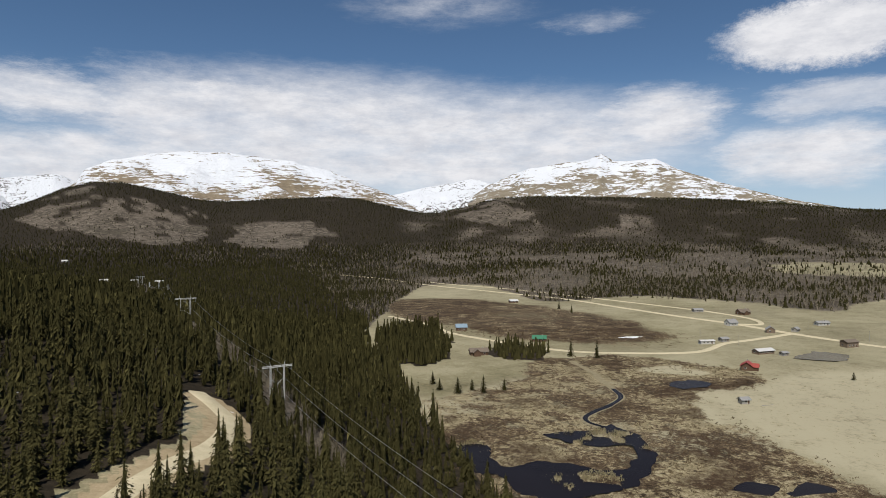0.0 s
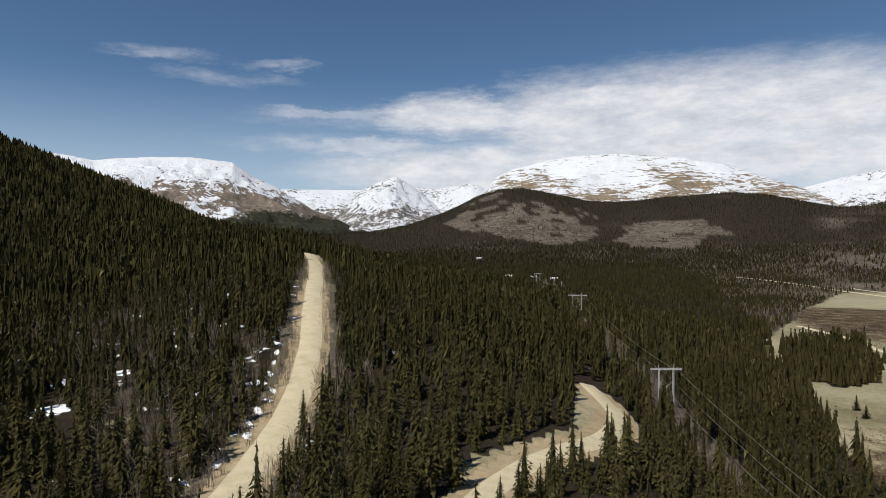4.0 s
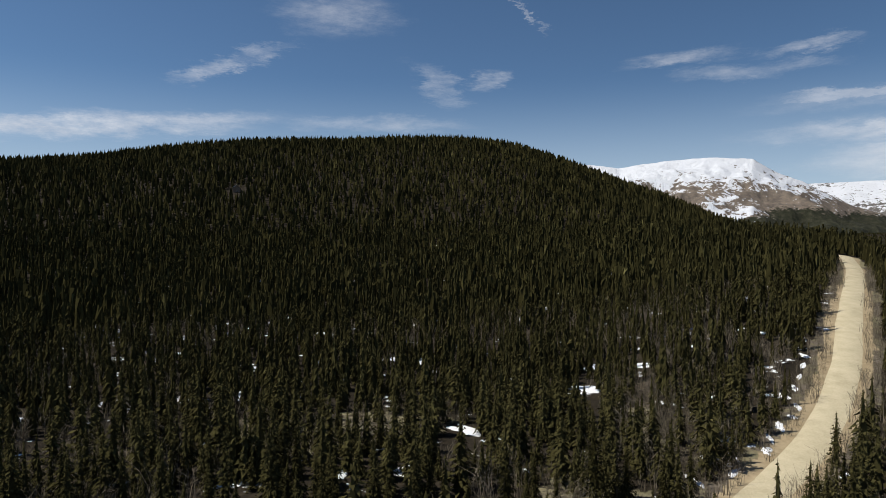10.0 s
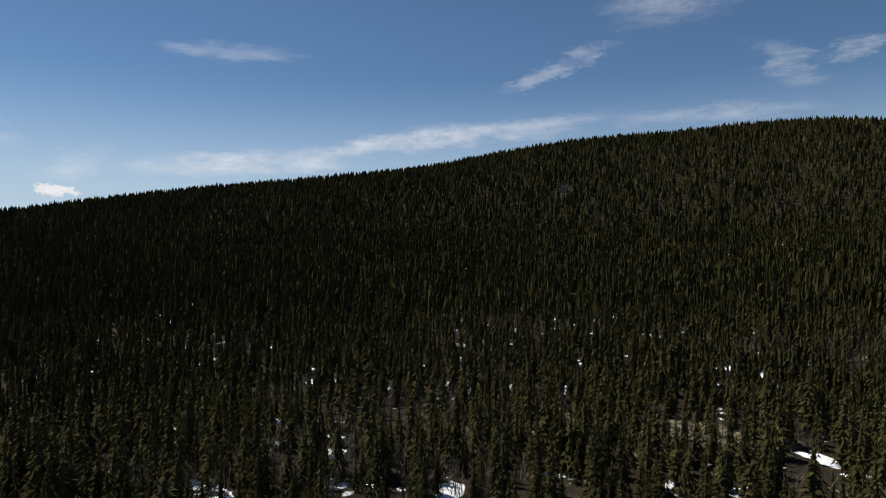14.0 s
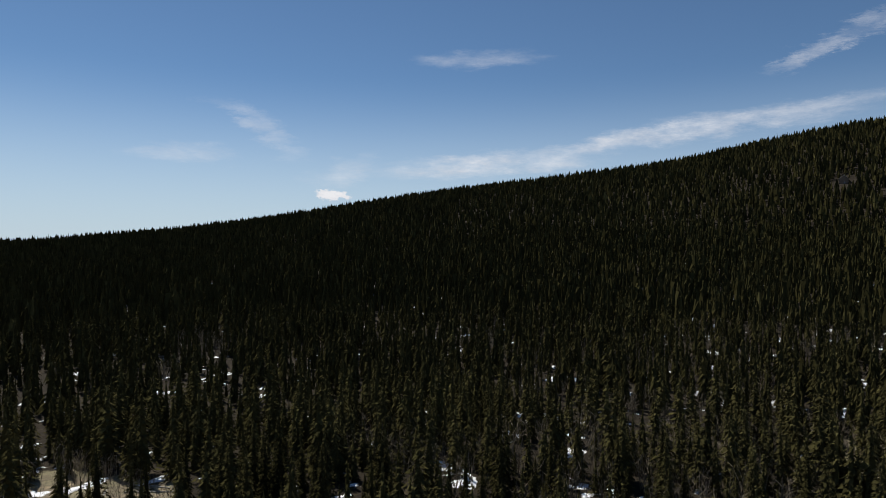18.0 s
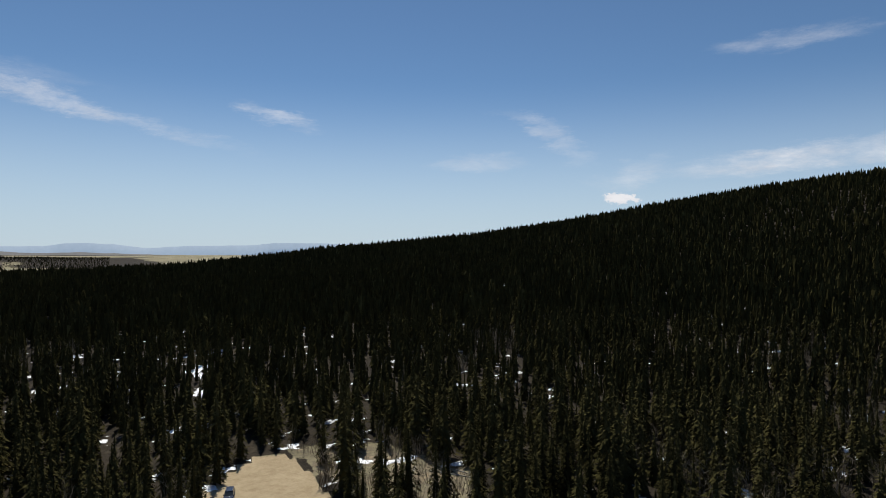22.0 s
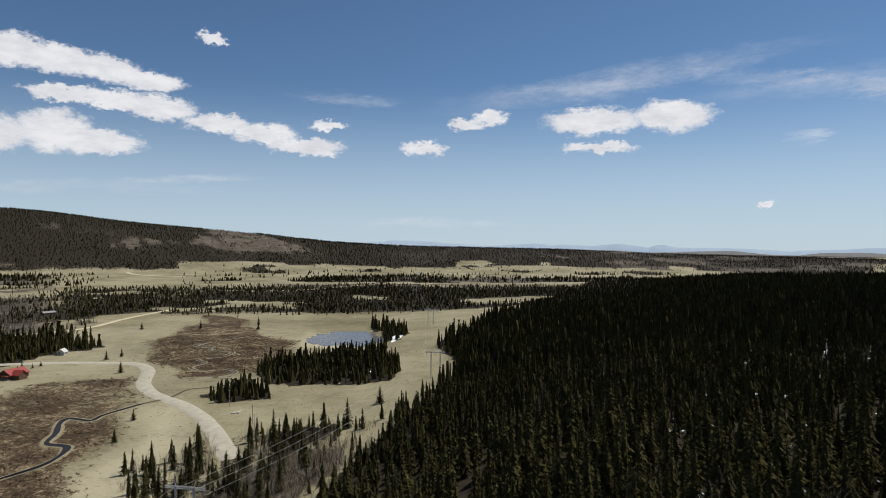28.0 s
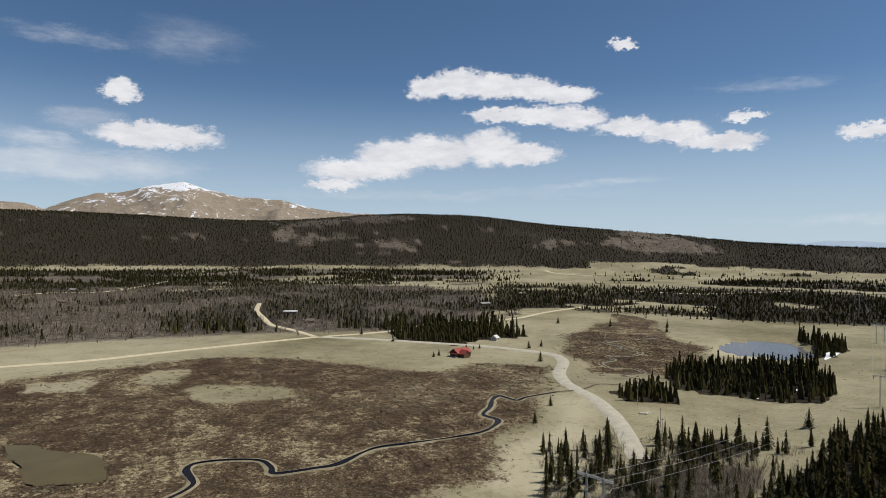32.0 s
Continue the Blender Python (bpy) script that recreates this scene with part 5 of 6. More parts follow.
x, y = strewn(195, 225, 1.2, 325, 340)
keep = inside(x, y, [(92, 200), (100, 220), (132, 220), (136, 204), (116, 196)]) & (fractal(x, y, 9, 137, 3) > -0.05)
x, y = x[keep], y[keep]
scatter("sedge_tussocks", BUSH, x, y, rng.uniform(0.5, 1.0, len(x)), TUSSOCK, "tan sedge tussocks round the dark puddles", "sedge", rng.uniform(0.8, 1.8, len(x)), 0.1)
# sedge tussocks that stand in the shallow beaver pond
x, y = strewn(195, 290, 1.3, 335, 360)
keep = inside(x, y, PONDS[0][0]) & (fractal(x, y, 22, 133, 3) + 0.5 * fractal(x, y, 6, 135, 2) > np.where(y > 246, -0.02, 0.28))
x, y = x[keep], y[keep]
scatter("sedge_tussocks", BUSH, x, y, rng.uniform(0.8, 1.2, len(x)), TUSSOCK, "tan sedge tussocks standing in the dark pond", "sedge", rng.uniform(0.8, 1.8, len(x)), 0.1)
x, y = strewn(185, 520, 5.0, 225, 372)
keep = (cover_at(x, y)[0] < 0.45) & (rng.uniform(0, 1, len(x)) < 0.5 + 0.6 * fractal(x, y, 40, 37)) & ~in_water(x, y) & off_ways(x, y, 5.5) & (cover_at(x, y)[1] < 0.4)
x, y = x[keep], y[keep]
scatter("dry_grass_tufts", BUSH, x, y, rng.uniform(0.2, 0.5, len(x)), TUSSOCK, "tufts of dry grass and low sage on the meadow", "grass", rng.uniform(0.6, 1.6, len(x)), 0.03)
# ---- things: nearest trees ----
def spruce_tree(seed, slim, label):
    thing = tagged(new("spruce_tree"), label, "tree")
    trunk = part("trunk", rod((0, 0, -0.04), (0, 0, 0.9), 0.016, 0.003, 6), BARK, thing)
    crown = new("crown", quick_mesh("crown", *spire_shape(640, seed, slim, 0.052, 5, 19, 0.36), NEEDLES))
    crown.parent = thing
    return thing


def stand(thing, x, y, size, turn=0.0, sink=0.0):
    z = float(height(np.array([x]), np.array([y]))[0]) - sink
    return Matrix.Translation((x, y, z)) @ Matrix.Rotation(turn, 4, "Z") @ Matrix.Diagonal((size, size, size, 1))


KINDS = [spruce_tree(100 + k, slim, "tall dark green spruce at the forest's near edge") for k, slim in enumerate((0.17, 0.14, 0.195, 0.15, 0.18, 0.145))]
for k, (x, y, size) in enumerate(NEAREST):
    model = KINDS[k % 6]
    m = stand(model, x, y, size, random.uniform(0, 6.28))
    if k < 6:
        model.matrix_basis = m
    else:
        t = copy_thing(model, Matrix())
        t.matrix_basis = m
    (model if k < 6 else t)["group"] = "spruces at the near edge of the forest"

ALONE = [(-111.5, 105.5, 10), (471, -89, 5), (466, -84, 4), (494, -168, 6), (498, -180, 5.5), (436, -157, 7), (598, -39, 6), (549, -63, 6), (242, -211, 8), (220, -173, 12), (585, -345, 8), (601, -291, 8),
         (282, -99, 5), (312, -118, 5), (244, 376, 4.5), (140, 765, 10), (147, 725, 9), (75, 473, 10), (92, 456, 11), (109, 449, 12), (-2, 352, 6), (8, 345, 8), (16, 352, 6), (22, 346, 9), (34, 352, 6), (-6, 366, 7),
         (221, -137, 14), (214, -143, 11), (206, -96, 11), (202, -84, 10), (198, -78, 12), (194, -72, 9), (60, 470, 9), (505, -118, 3.5), (500, -128, 3.5), (496, -122, 3), (640, -250, 7), (560, -330, 6), (700, -420, 8),
         (184, -100, 10), (180, -106, 9), (187, -111, 11), (178, -98, 9.5), (172, -102, 8), (190, -116, 9), (177, -112, 11), (193, -103, 9), (169, -95, 9.5), (208, -110, 8), (204, -115, 8.5), (212, -117, 7), (206, -104, 7.5), (214, -122, 7.5)]
for x, y, size in ALONE:
    t = copy_thing(KINDS[int(abs(x)) % 6], Matrix())
    fat = 1.55 if size < 9 else 1.15
    t.matrix_basis = stand(t, x, y, size * 1.15, x, 0.0) @ Matrix.Diagonal((fat, fat, 1, 1))
    tagged(t, "lone dark spruce standing in the dry meadow")
    t["group"] = "lone spruces in the valley"


# ---- things: houses ----
def paint(name, color, rough=0.6, metal=0.0):
    return plain(name, tuple(v * 0.8 for v in color), tuple(min(1, v * 1.15) for v in color), 1.5, rough, metal, 0.1)


RED_ROOF, BLUE_ROOF, GREEN_ROOF = paint("red_metal_roof", (0.27, 0.05, 0.038), 0.55), paint("blue_metal_roof", (0.20, 0.27, 0.33), 0.4), paint("green_metal_roof", (0.05, 0.17, 0.10), 0.45)
TIN_ROOF, BROWN_ROOF, GREY_ROOF = paint("pale_tin_roof", (0.50, 0.49, 0.48), 0.6), paint("brown_shingles", (0.15, 0.12, 0.095), 0.9), paint("grey_shingles", (0.24, 0.235, 0.23), 0.9)
LOG, BROWN_WALL, WHITE_WALL, GREY_WALL = paint("dark_log_wall", (0.11, 0.065, 0.04), 0.85), paint("brown_board_wall", (0.17, 0.125, 0.09), 0.85), paint("white_wall", (0.46, 0.45, 0.42), 0.8), paint("grey_board_wall", (0.30, 0.285, 0.26), 0.85)
TRIM, PANE = paint("pale_trim", (0.55, 0.52, 0.47), 0.7), finish(*mat("window_glass"), (0.03, 0.035, 0.04), 0.05, spec=0.6)


def gable(w, d, h, rise, over, thick):
    """A gable roof along x over a body w by d whose walls are h high."""
    bm = bmesh.new()
    hw, hd = w / 2 + over, d / 2 + over
    drop = rise * over / (d / 2)
    ring = [(-hd, h - drop), (0, h + rise), (hd, h - drop), (hd, h - drop + thick), (0, h + rise + thick), (-hd, h - drop + thick)]
    ends = [[bm.verts.new((x, p, q)) for p, q in ring] for x in (-hw, hw)]
    for k in range(6):
        j = (k + 1) % 6
        bm.faces.new((ends[0][k], ends[0][j], ends[1][j], ends[1][k]))
    for e in ends:
        bm.faces.new((e[0], e[1], e[4], e[5]))
        bm.faces.new((e[1], e[2], e[3], e[4]))
    bmesh.ops.recalc_face_normals(bm, faces=bm.faces[:])
    return bm


def body(w, d, h, rise):
    """House walls with gable ends."""
    bm = bmesh.new()
    prof = [(-d / 2, -0.5), (d / 2, -0.5), (d / 2, h), (0, h + rise), (-d / 2, h)]
    ends = [[bm.verts.new((x, p, q)) for p, q in prof] for x in (-w / 2, w / 2)]
    for k in range(5):
        j = (k + 1) % 5
        bm.faces.new((ends[0][k], ends[0][j], ends[1][j], ends[1][k]))
    bm.faces.new(ends[0])
    bm.faces.new(ends[1])
    bmesh.ops.recalc_face_normals(bm, faces=bm.faces[:])
    return bm


def opening(thing, name, x, y, z, w, h, side, glass):
    """A framed window or a door on a wall that faces along x or y; side is (axis, sign)."""
    axis, sign = side
    if axis == "y":
        frame_box = box(x - w / 2 - 0.1, min(y, y + sign * 0.07), z - 0.1, x + w / 2 + 0.1, max(y, y + sign * 0.07), z + h + 0.1)
        glass_box = box(x - w / 2, min(y, y + sign * 0.1), z, x + w / 2, max(y, y + sign * 0.1), z + h)
    else:
        frame_box = box(min(x, x + sign * 0.07), y - w / 2 - 0.1, z - 0.1, max(x, x + sign * 0.07), y + w / 2 + 0.1, z + h + 0.1)
        glass_box = box(min(x, x + sign * 0.1), y - w / 2, z, max(x, x + sign * 0.1), y + w / 2, z + h)
    f = part(name, frame_box, TRIM, thing)
    part("pane" if glass else "leaf", glass_box, PANE if glass else LOG, f)


def house(name, label, x, y, w, d, h, rise, turn, roof, wall, wing=None, porch=False, chimney=True, windows=2):
    thing = tagged(new(name), label, "house" if name in ("house", "cabin") else "shed")
    part("wall", body(w, d, h, rise), wall, thing)
    r = part("roof", gable(w, d, h, rise, 0.6, 0.18), roof, thing)
    if chimney:
        part("chimney", box(w * 0.2, -0.35, h + rise * 0.5, w * 0.2 + 0.7, 0.35, h + rise + 1.0), GREY_WALL, r)
    for s in (-1, 1):
        for k in range(windows):
            u = (k + 0.5) / windows - 0.5
            opening(thing, "window", u * w * 0.85, s * d / 2, 0.9, 1.1, 1.1, ("y", s), True)
        opening(thing, "window", s * w / 2, 0.8, 1.0, 1.2, 1.1, ("x", s), True)
    opening(thing, "door", 0.0 if windows % 2 == 0 else w * 0.3, -d / 2, 0.0, 0.95, 2.0, ("y", -1), False)
    if wing:
        ww, wd, wh, wr = wing
        b = body(ww, wd, wh, wr)
        g = gable(ww, wd, wh, wr, 0.5, 0.18)
        m = Matrix.Translation((-w * 0.18, -d / 2 - ww / 2 + 0.8, 0)) @ Matrix.Rotation(radians(90), 4, "Z")
        for piece in (b, g):
            bmesh.ops.transform(piece, matrix=m, verts=piece.verts[:])
        part("wall", b, wall, thing)
        part("roof", g, roof, thing)
    if porch:
        part("porch_deck", box(-w / 2 - 2.2, -d / 2, -0.4, -w / 2 - 0.02, d / 2, 0.35, 0.03), WEATHERED, thing)
        part("porch_roof", box(-w / 2 - 2.4, -d / 2 - 0.2, 2.5, -w / 2 - 0.02, d / 2 + 0.2, 2.65, 0.03), roof, thing)
        for q in (-d / 2 + 0.2, 0.0, d / 2 - 0.2):
            part("post", rod((-w / 2 - 2.1, q, 0.35), (-w / 2 - 2.1, q, 2.5), 0.09), WEATHERED, thing)
    low = min(float(height(np.array([x + a * w / 2]), np.array([y + b * d / 2]))[0]) for a in (-1, 1) for b in (-1, 1))
    thing.matrix_basis = pose(x, y, low + 0.15, 0, 0, turn)
    return thing


house("house", "log house with a bright red metal roof in the meadow", 196, 408, 9, 7, 2.8, 2.4, 60, RED_ROOF, LOG, (4, 4, 2.6, 1.8))
house("house", "long low house with a pale tin roof", 236, 467, 15, 6.5, 2.4, 1.3, 20, TIN_ROOF, BROWN_WALL, windows=4, chimney=False)
house("shed", "lean-to shed of grey boards beside the tin-roofed house", 247, 459, 5, 4, 2.0, 0.8, 20, GREY_ROOF, GREY_WALL, chimney=False, windows=1)
house("shed", "small weathered grey shed in the meadow", 153, 322, 4.5, 3.5, 2.2, 1.0, 10, GREY_ROOF, GREY_WALL, chimney=False, windows=1)
house("house", "dark house with a pale blue metal roof", 17, 594, 10, 7, 3.2, 2.6, 5, BLUE_ROOF, LOG)
house("house", "log house with a green metal roof by the lane", 80, 527, 11, 7, 2.6, 2.2, -10, GREEN_ROOF, LOG, windows=3)
house("house", "brown log house with a cross gable beside spruces", 26, 464, 13, 7, 2.6, 2.2, 8, BROWN_ROOF, LOG, (5, 5, 2.8, 2.2), windows=3)
house("cabin", "brown gabled cabin by the main road", 296, 573, 8.5, 7, 3.0, 2.6, 70, GREY_ROOF, BROWN_WALL)
house("shed", "grey garage next to the brown cabin", 321, 577, 6.5, 5, 2.4, 1.6, 40, GREY_ROOF, GREY_WALL, chimney=False, windows=1)
house("barn", "brown two-storey barn with a shallow roof", 318, 496, 11, 7, 4.2, 1.4, 15, BROWN_ROOF, BROWN_WALL, chimney=False, windows=3)
house("house", "grey house with a steep roof by the road", 281, 618, 10, 7, 3.2, 2.8, 20, GREY_ROOF, WHITE_WALL)
house("house", "dark brown house below the leafless wood", 330, 697, 13, 8, 3.2, 2.8, 15, BROWN_ROOF, LOG, (5, 5, 2.8, 2.2), windows=3)
house("house", "low grey house on the valley track", 290, 722, 11, 6, 2.4, 1.6, 10, GREY_ROOF, GREY_WALL, chimney=False)
house("trailer", "pale trailer home standing in its yard", 213, 512, 12, 4, 2.5, 0.6, 10, TIN_ROOF, WHITE_WALL, chimney=False, windows=3)
house("shed", "grey shed beside the trailer home", 232, 524, 7, 5, 2.4, 1.2, 20, GREY_ROOF, GREY_WALL, chimney=False, windows=1)
house("house", "dark cabin with a pale roof on the far meadow", 94, 848, 11, 7, 2.6, 1.8, 15, TIN_ROOF, LOG)
house("house", "white low house at the wood's edge", 366, 612, 13, 6, 2.6, 1.6, 10, GREY_ROOF, WHITE_WALL, windows=3)
house("house", "pale blue house at the wood's edge", 420, 560, 9, 7, 3.0, 2.0, 30, BLUE_ROOF, WHITE_WALL)
house("house", "dark log house with a red metal roof and a porch", 468, -105, 13, 9, 3.0, 2.8, -60, RED_ROOF, LOG, (6, 6, 3.0, 2.4), True, windows=3)
house("shed", "small white cabin under the spruces", 542, -153, 6, 5, 2.4, 2.0, -40, TIN_ROOF, WHITE_WALL, chimney=False, windows=1)
house("cabin", "brown cabin among leafless aspens", 975, 352, 13, 7, 2.6, 2.0, 70, BROWN_ROOF, LOG)
house("cabin", "dark cabin on the far aspen flat", 1205, 420, 12, 8, 3, 2.0, 70, GREY_ROOF, LOG)
house("barn", "long shed with a pale tin roof in the spruces", 796, 34, 16, 6, 2.6, 1.0, 80, TIN_ROOF, BROWN_WALL, chimney=False, windows=3)
house("cabin", "brown cabin beside the side road", 697, 9, 9, 6, 2.6, 1.8, 80, BROWN_ROOF, LOG)
house("house", "long dark house on the tan downs", 869, -230, 15, 7, 2.8, 1.6, -70, GREY_ROOF, LOG, windows=4)
for hx, hy, turn in ((-541, 1012, 20), (-505, 1035, 40), (-470, 1050, 10), (-845, 1417, 15)):
    house("cabin", "pale cabin in a clearing of the far spruce forest", hx, hy, 12, 7, 2.8, 2.0, turn, TIN_ROOF, WHITE_WALL)
house("cabin", "cabin with a pale roof high in the spruce forest", -815, -92, 13, 9, 5.5, 3.5, 6, TIN_ROOF, BROWN_WALL)


# ---- things: power line ----
def truss(a, b, wide, tall_, cells, r):
    """A truss of four chords with zigzag braces from a to b."""
    a, b = Vector(a), Vector(b)
    d = b - a
    s = d.cross(Vector((0, 1, 0))).normalized() if abs(d.normalized().y) < 0.9 else Vector((1, 0, 0))
    u = d.cross(s).normalized()
    out = bmesh.new()

    def bar(p, q):
        piece = rod(p, q, r, None, 4)
        me = bpy.data.meshes.new("bar")
        piece.to_mesh(me)
        piece.free()
        out.from_mesh(me)
        bpy.data.meshes.remove(me)

    corners = [s * wide + u * tall_, s * -wide + u * tall_, s * -wide - u * tall_, s * wide - u * tall_]
    for c in corners:
        bar(a + c, b + c)
    for k in range(cells):
        p, q = a + d * (k / cells), a + d * ((k + 1) / cells)
        for i in range(4):
            bar(p + corners[i], q + corners[(i + 1) % 4])
    return out


def pylon(x, y, turn, tall_=17.0):
    thing = tagged(new("pylon"), "grey H-frame power pylon with a long crossarm", "pylon", "pylons of the power line")
    z = float(height(np.array([x]), np.array([y]))[0])
    for s in (-2.7, 2.7):
        part("mast", truss((s, 0, -0.6), (s, 0, tall_), 0.24, 0.24, 12, 0.07), PALE_STEEL, thing)
        part("peak", rod((s, 0, tall_), (s * 1.15, 0, tall_ + 1.7), 0.14, 0.05, 5), PALE_STEEL, thing)
    part("crossarm", truss((-6.0, 0, tall_ - 0.3), (6.0, 0, tall_ - 0.3), 0.3, 0.22, 14, 0.07), PALE_STEEL, thing)
    part("brace", rod((-2.7, 0.16, tall_ - 9.5), (2.7, 0.16, tall_ - 5.0), 0.09, None, 5), PALE_STEEL, thing)
    part("brace", rod((2.7, -0.16, tall_ - 9.5), (-2.7, -0.16, tall_ - 5.0), 0.09, None, 5), PALE_STEEL, thing)
    for s in (-5.6, 0.0, 5.6):
        part("insulator", rod((s, 0, tall_ - 1.9), (s, 0, tall_ - 0.45), 0.09, 0.12, 6), STEEL, thing)
    thing.matrix_basis = pose(x, y, z, 0, 0, turn)
    return [Vector((x, y, z)) + Matrix.Rotation(radians(turn), 3, "Z") @ Vector((s, 0, tall_ - 1.95)) for s in (-5.6, 0.0, 5.6)]


PALE_STEEL = plain("galvanised_steel", (0.36, 0.36, 0.35), (0.52, 0.52, 0.51), 2.0, 0.6, 0.0)
WIRE = plain("aluminium_wire", (0.28, 0.28, 0.28), (0.40, 0.40, 0.40), 2.0, 0.5, 0.6)
hooks = []
for k, (x, y) in enumerate(POWER_LINE):
    a = POWER_LINE[max(k - 1, 0)]
    b = POWER_LINE[min(k + 1, len(POWER_LINE) - 1)]
    turn = math.degrees(math.atan2(b[1] - a[1], b[0] - a[0])) - 90
    if k == 1:
        row = []
        for s in (-8, 0, 8):
            c, w = math.cos(radians(turn)), math.sin(radians(turn))
            px, py = x + s * c, y + s * w
            pz = float(height(np.array([px]), np.array([py]))[0])
            pole = tagged(new("power_pole"), "grey dead-end pole of the power line", "pole", "dead-end poles")
            part("shaft", rod((0, 0, -0.5), (0, 0, 19), 0.34, 0.24, 8), PALE_STEEL, pole)
            part("cap", rod((-0.9, 0, 18.4), (0.9, 0, 18.4), 0.12, None, 6), STEEL, pole)
            pole.matrix_basis = pose(px, py, pz, 0, 0, turn)
            row.append(Vector((px, py, pz + 17.8)))
        hooks.append(row)
    else:
        hooks.append(pylon(x, y, turn, {2: 16.0, 3: 13.5, 5: 15.0}.get(k, 15.0)))


def cable(a, b, sag, r):
    n = 24
    c = bpy.data.curves.new("power_cable", "CURVE")
    c.dimensions, c.bevel_depth, c.bevel_resolution = "3D", r, 0
    s = c.splines.new("POLY")
    s.points.add(n)
    for k in range(n + 1):
        u = k / n
        p = a.lerp(b, u)
        s.points[k].co = (p.x, p.y, p.z - sag * 4 * u * (1 - u), 1)
    tmp = bpy.data.objects.new("power_cable", c)
    me = bpy.data.meshes.new_from_object(tmp)
    bpy.data.objects.remove(tmp)
    me.materials.clear()
    me.materials.append(WIRE)
    return tagged(new("power_cable", me), "thin grey power cable hanging between pylons", "cable", "cables of the power line")


for p, q in zip(hooks, hooks[1:]):
    for a, b in zip(p, q):
        cable(a, b, (b - a).length * 0.022, 0.045)


def utility_pole(x, y, tall_=9.0):
    thing = tagged(new("utility_pole"), "thin weathered wooden pole beside the gravel road", "pole", "poles along the roads")
    part("shaft", rod((0, 0, -0.4), (0, 0, tall_), 0.15, 0.1, 6), WEATHERED, thing)
    part("crossarm", box(-0.8, -0.06, tall_ - 0.8, 0.8, 0.06, tall_ - 0.65), WEATHERED, thing)
    thing.matrix_basis = pose(x, y, float(height(np.array([x]), np.array([y]))[0]), 0, 0, x % 90)


for x, y in ((263, -152), (246, -143), (226, -106), (303, -162), (220, 542), (233, 500), (340, 590), (350, 520), (640, -60), (575, -20)):
    utility_pole(x, y)


# ---- things: car, logs, rocks, snow ----
def car(x, y, turn):
    thing = tagged(new("car"), "dark blue-grey station wagon parked on bare dirt", "car")
    shell, dark = paint("dark_blue_car_paint", (0.035, 0.045, 0.075), 0.25, 0.3), paint("black_rubber", (0.015, 0.015, 0.015), 0.8)
    bm = box(-0.92, -2.35, 0.35, 0.92, 2.35, 1.0, 0.12)
    part("body", bm, shell, thing)
    bm = bmesh.new()
    low, high = [(-0.86, -2.25), (0.86, -2.25), (0.86, 1.15), (-0.86, 1.15)], [(-0.68, -1.95), (0.68, -1.95), (0.68, 0.45), (-0.68, 0.45)]
    lo, hi = [bm.verts.new((*p, 1.0)) for p in low], [bm.verts.new((*p, 1.55)) for p in high]
    for k in range(4):
        bm.faces.new((lo[k], lo[(k + 1) % 4], hi[(k + 1) % 4], hi[k]))
    bm.faces.new(hi)
    bm.faces.new(lo[::-1])
    part("window", bm, PANE, thing, "dark tinted glass")
    part("roof", box(-0.69, -1.97, 1.54, 0.69, 0.5, 1.62, 0.03), shell, thing)
    for s in (-1, 1):
        part("roof_rail", rod((s * 0.6, -1.8, 1.68), (s * 0.6, 0.3, 1.68), 0.03, None, 5), STEEL, thing)
        part("headlight", box(s * 0.7 - 0.2, 2.3, 0.65, s * 0.7 + 0.2, 2.38, 0.82), TRIM, thing)
        part("mirror", box(s * 0.98 - 0.08, 0.75, 1.0, s * 0.98 + 0.08, 0.9, 1.15), shell, thing)
        for q in (-1.45, 1.45):
            wheel = part("wheel", rod((s * 0.72, q, 0.34), (s * 0.94, q, 0.34), 0.34, None, 14), dark, thing)
            part("rim", rod((s * 0.93, q, 0.34), (s * 0.96, q, 0.34), 0.2, None, 10), STEEL, wheel)
    part("bumper", box(-0.9, 2.3, 0.38, 0.9, 2.44, 0.6, 0.04), dark, thing)
    part("bumper", box(-0.9, -2.44, 0.38, 0.9, -2.3, 0.6, 0.04), dark, thing)
    thing.matrix_basis = pose(x, y, float(height(np.array([x]), np.array([y]))[0]) + 0.02, 0, 0, turn)


car(-15.5, -124.5, -12)


def fallen_log(x, y, n, turn):
    z = [float(height(np.array([x + s * math.cos(turn) * n / 2]), np.array([y + s * math.sin(turn) * n / 2]))[0]) + 0.12 for s in (-1, 1)]
    a, b = ((x - math.cos(turn) * n / 2, y - math.sin(turn) * n / 2, z[0]), (x + math.cos(turn) * n / 2, y + math.sin(turn) * n / 2, z[1]))
    me = bpy.data.meshes.new("fallen_log")
    bm = rod(a, b, 0.2, 0.12, 7)
    bm.to_mesh(me)
    bm.free()
    me.materials.append(WEATHERED)
    tagged(new("fallen_log", me), "bleached fallen tree trunk lying on the ground", "log", "fallen trunks")


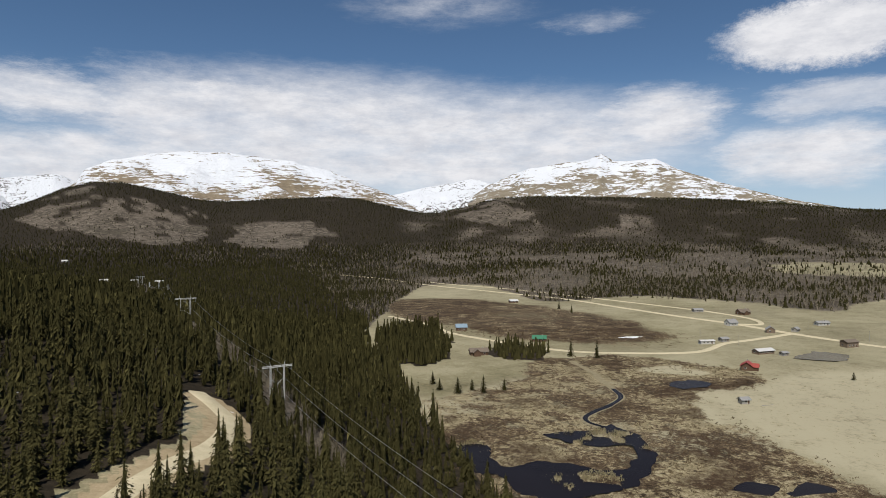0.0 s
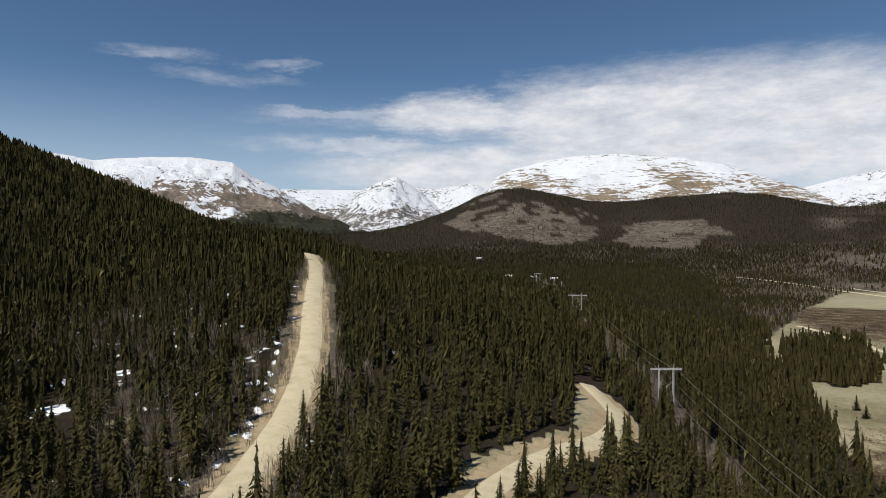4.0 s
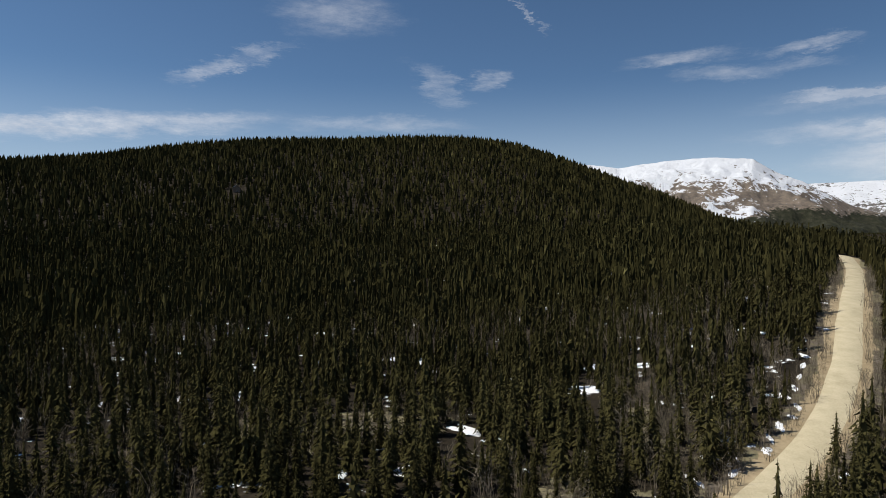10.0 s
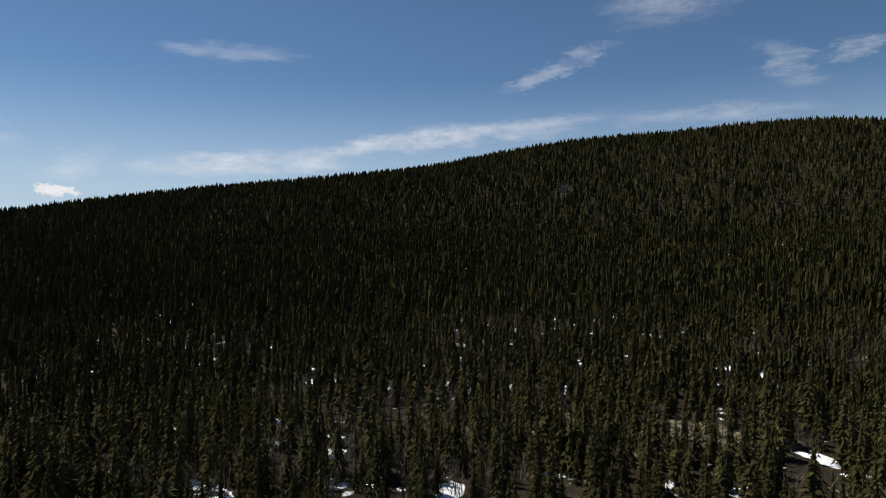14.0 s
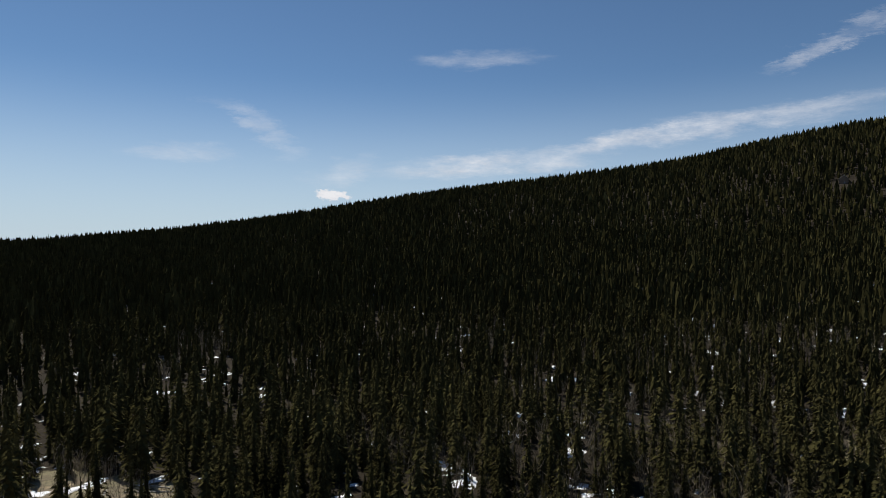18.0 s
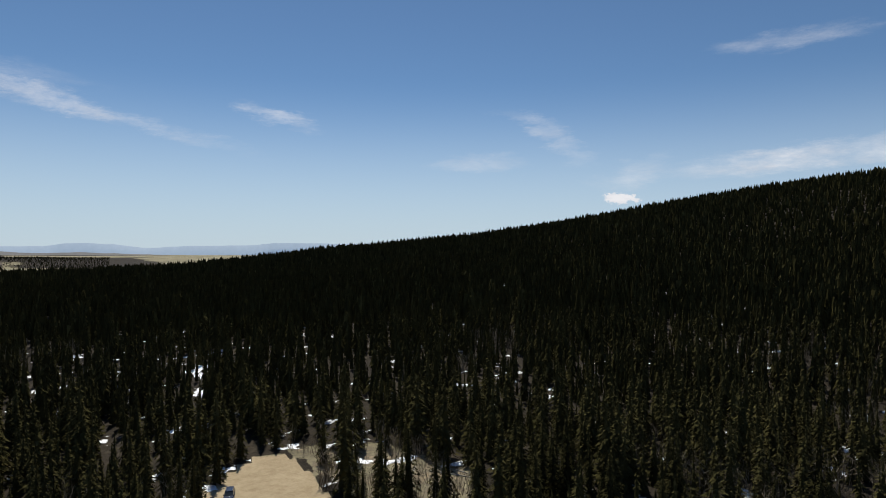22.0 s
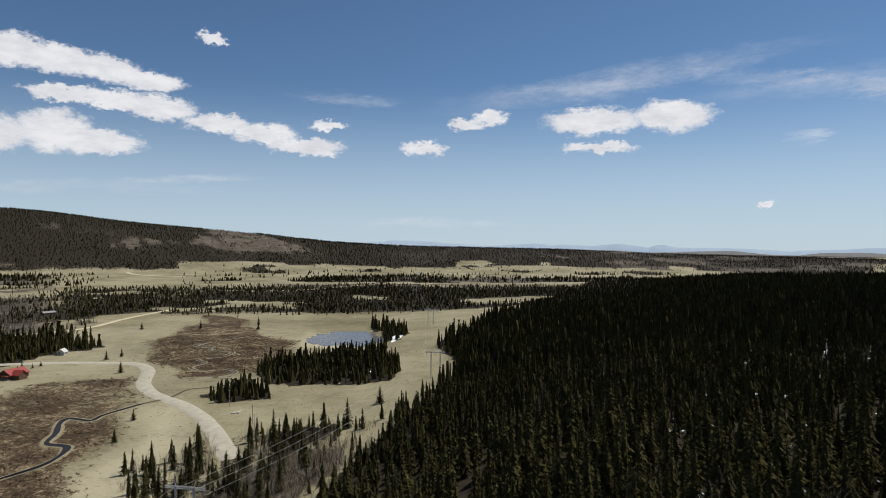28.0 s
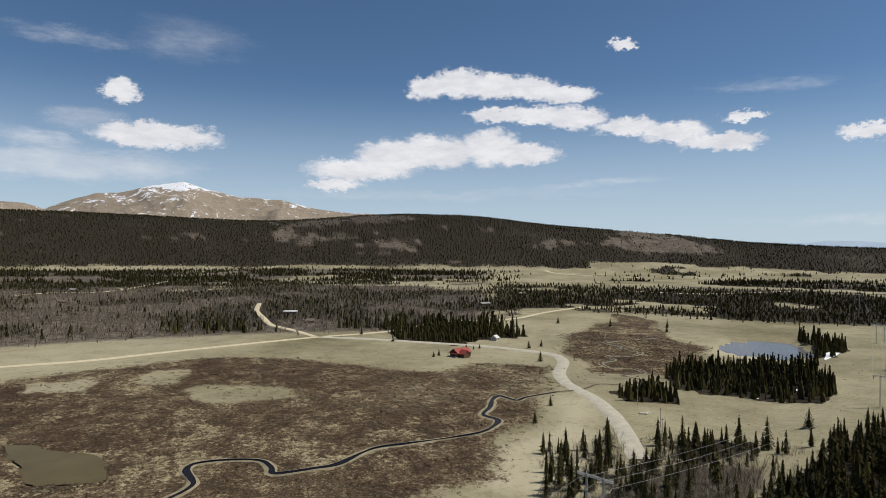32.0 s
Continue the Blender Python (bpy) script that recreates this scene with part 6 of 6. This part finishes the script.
for x, y, n, turn in ((-137, 38, 9, 0.6), (-134, 42, 7, 0.9), (-58, -117, 9, 2.3), (-60, -119, 7, 2.0), (-52, -122, 5, 1.0), (163, 318, 7, 0.3), (240, -118, 8, 1.2)):
    fallen_log(x, y, n, turn)


def rock(x, y, size, seed):
    bm = bmesh.new()
    bmesh.ops.create_icosphere(bm, subdivisions=2, radius=size)
    for v in bm.verts:
        v.co *= 1 + 0.35 * noise.noise(v.co * 1.3 / size + Vector((seed, 0, 0)))
        v.co.z *= 0.7
    me = bpy.data.meshes.new("rock")
    bm.to_mesh(me)
    bm.free()
    me.materials.append(PALE_ROCK)
    ob = tagged(new("rock", me), "pale boulder in a heap on the meadow", "rock", "boulders by the road")
    ob.matrix_basis = pose(x, y, float(height(np.array([x]), np.array([y]))[0]) + size * 0.35, 0, 0, seed * 50)


PALE_ROCK = plain("pale_rock", (0.36, 0.33, 0.27), (0.56, 0.52, 0.44), 2.0, 0.9, depth=0.4)
for k in range(11):
    rock(288 + random.uniform(-1.6, 1.6), -159 + random.uniform(-3.2, 3.2), random.uniform(0.45, 0.9), k)


def snow_patch(x, y, a, b, turn):
    """A shallow drift of old snow with a ragged edge that lies on the ground."""
    rings, n = 5, 44
    co = []
    for k in range(rings):
        u = (k / (rings - 1)) ** 0.8
        for j in range(n):
            t = 2 * math.pi * j / n
            w = u * (1 + 1.0 * float(fractal(np.array([x + 9 * math.cos(t)]), np.array([y + 9 * math.sin(t)]), 7, 3, 4)[0]))
            p, q = a * w * math.cos(t), b * w * math.sin(t)
            co.append((x + p * math.cos(turn) - q * math.sin(turn), y + p * math.sin(turn) + q * math.cos(turn), 0.16 * (1 - u ** 2) - 0.03 + 0.1 * (u < 1)))
    co = np.array(co)
    co[:, 2] += height(co[:, 0], co[:, 1])
    tagged(new("snow_patch", grid_mesh("snow_patch", co, rings, n, SNOW, wrap=True)), "patch of old snow melting between the trees", "snow", "snow patches")


for row in DRIFTS:
    snow_patch(*row)
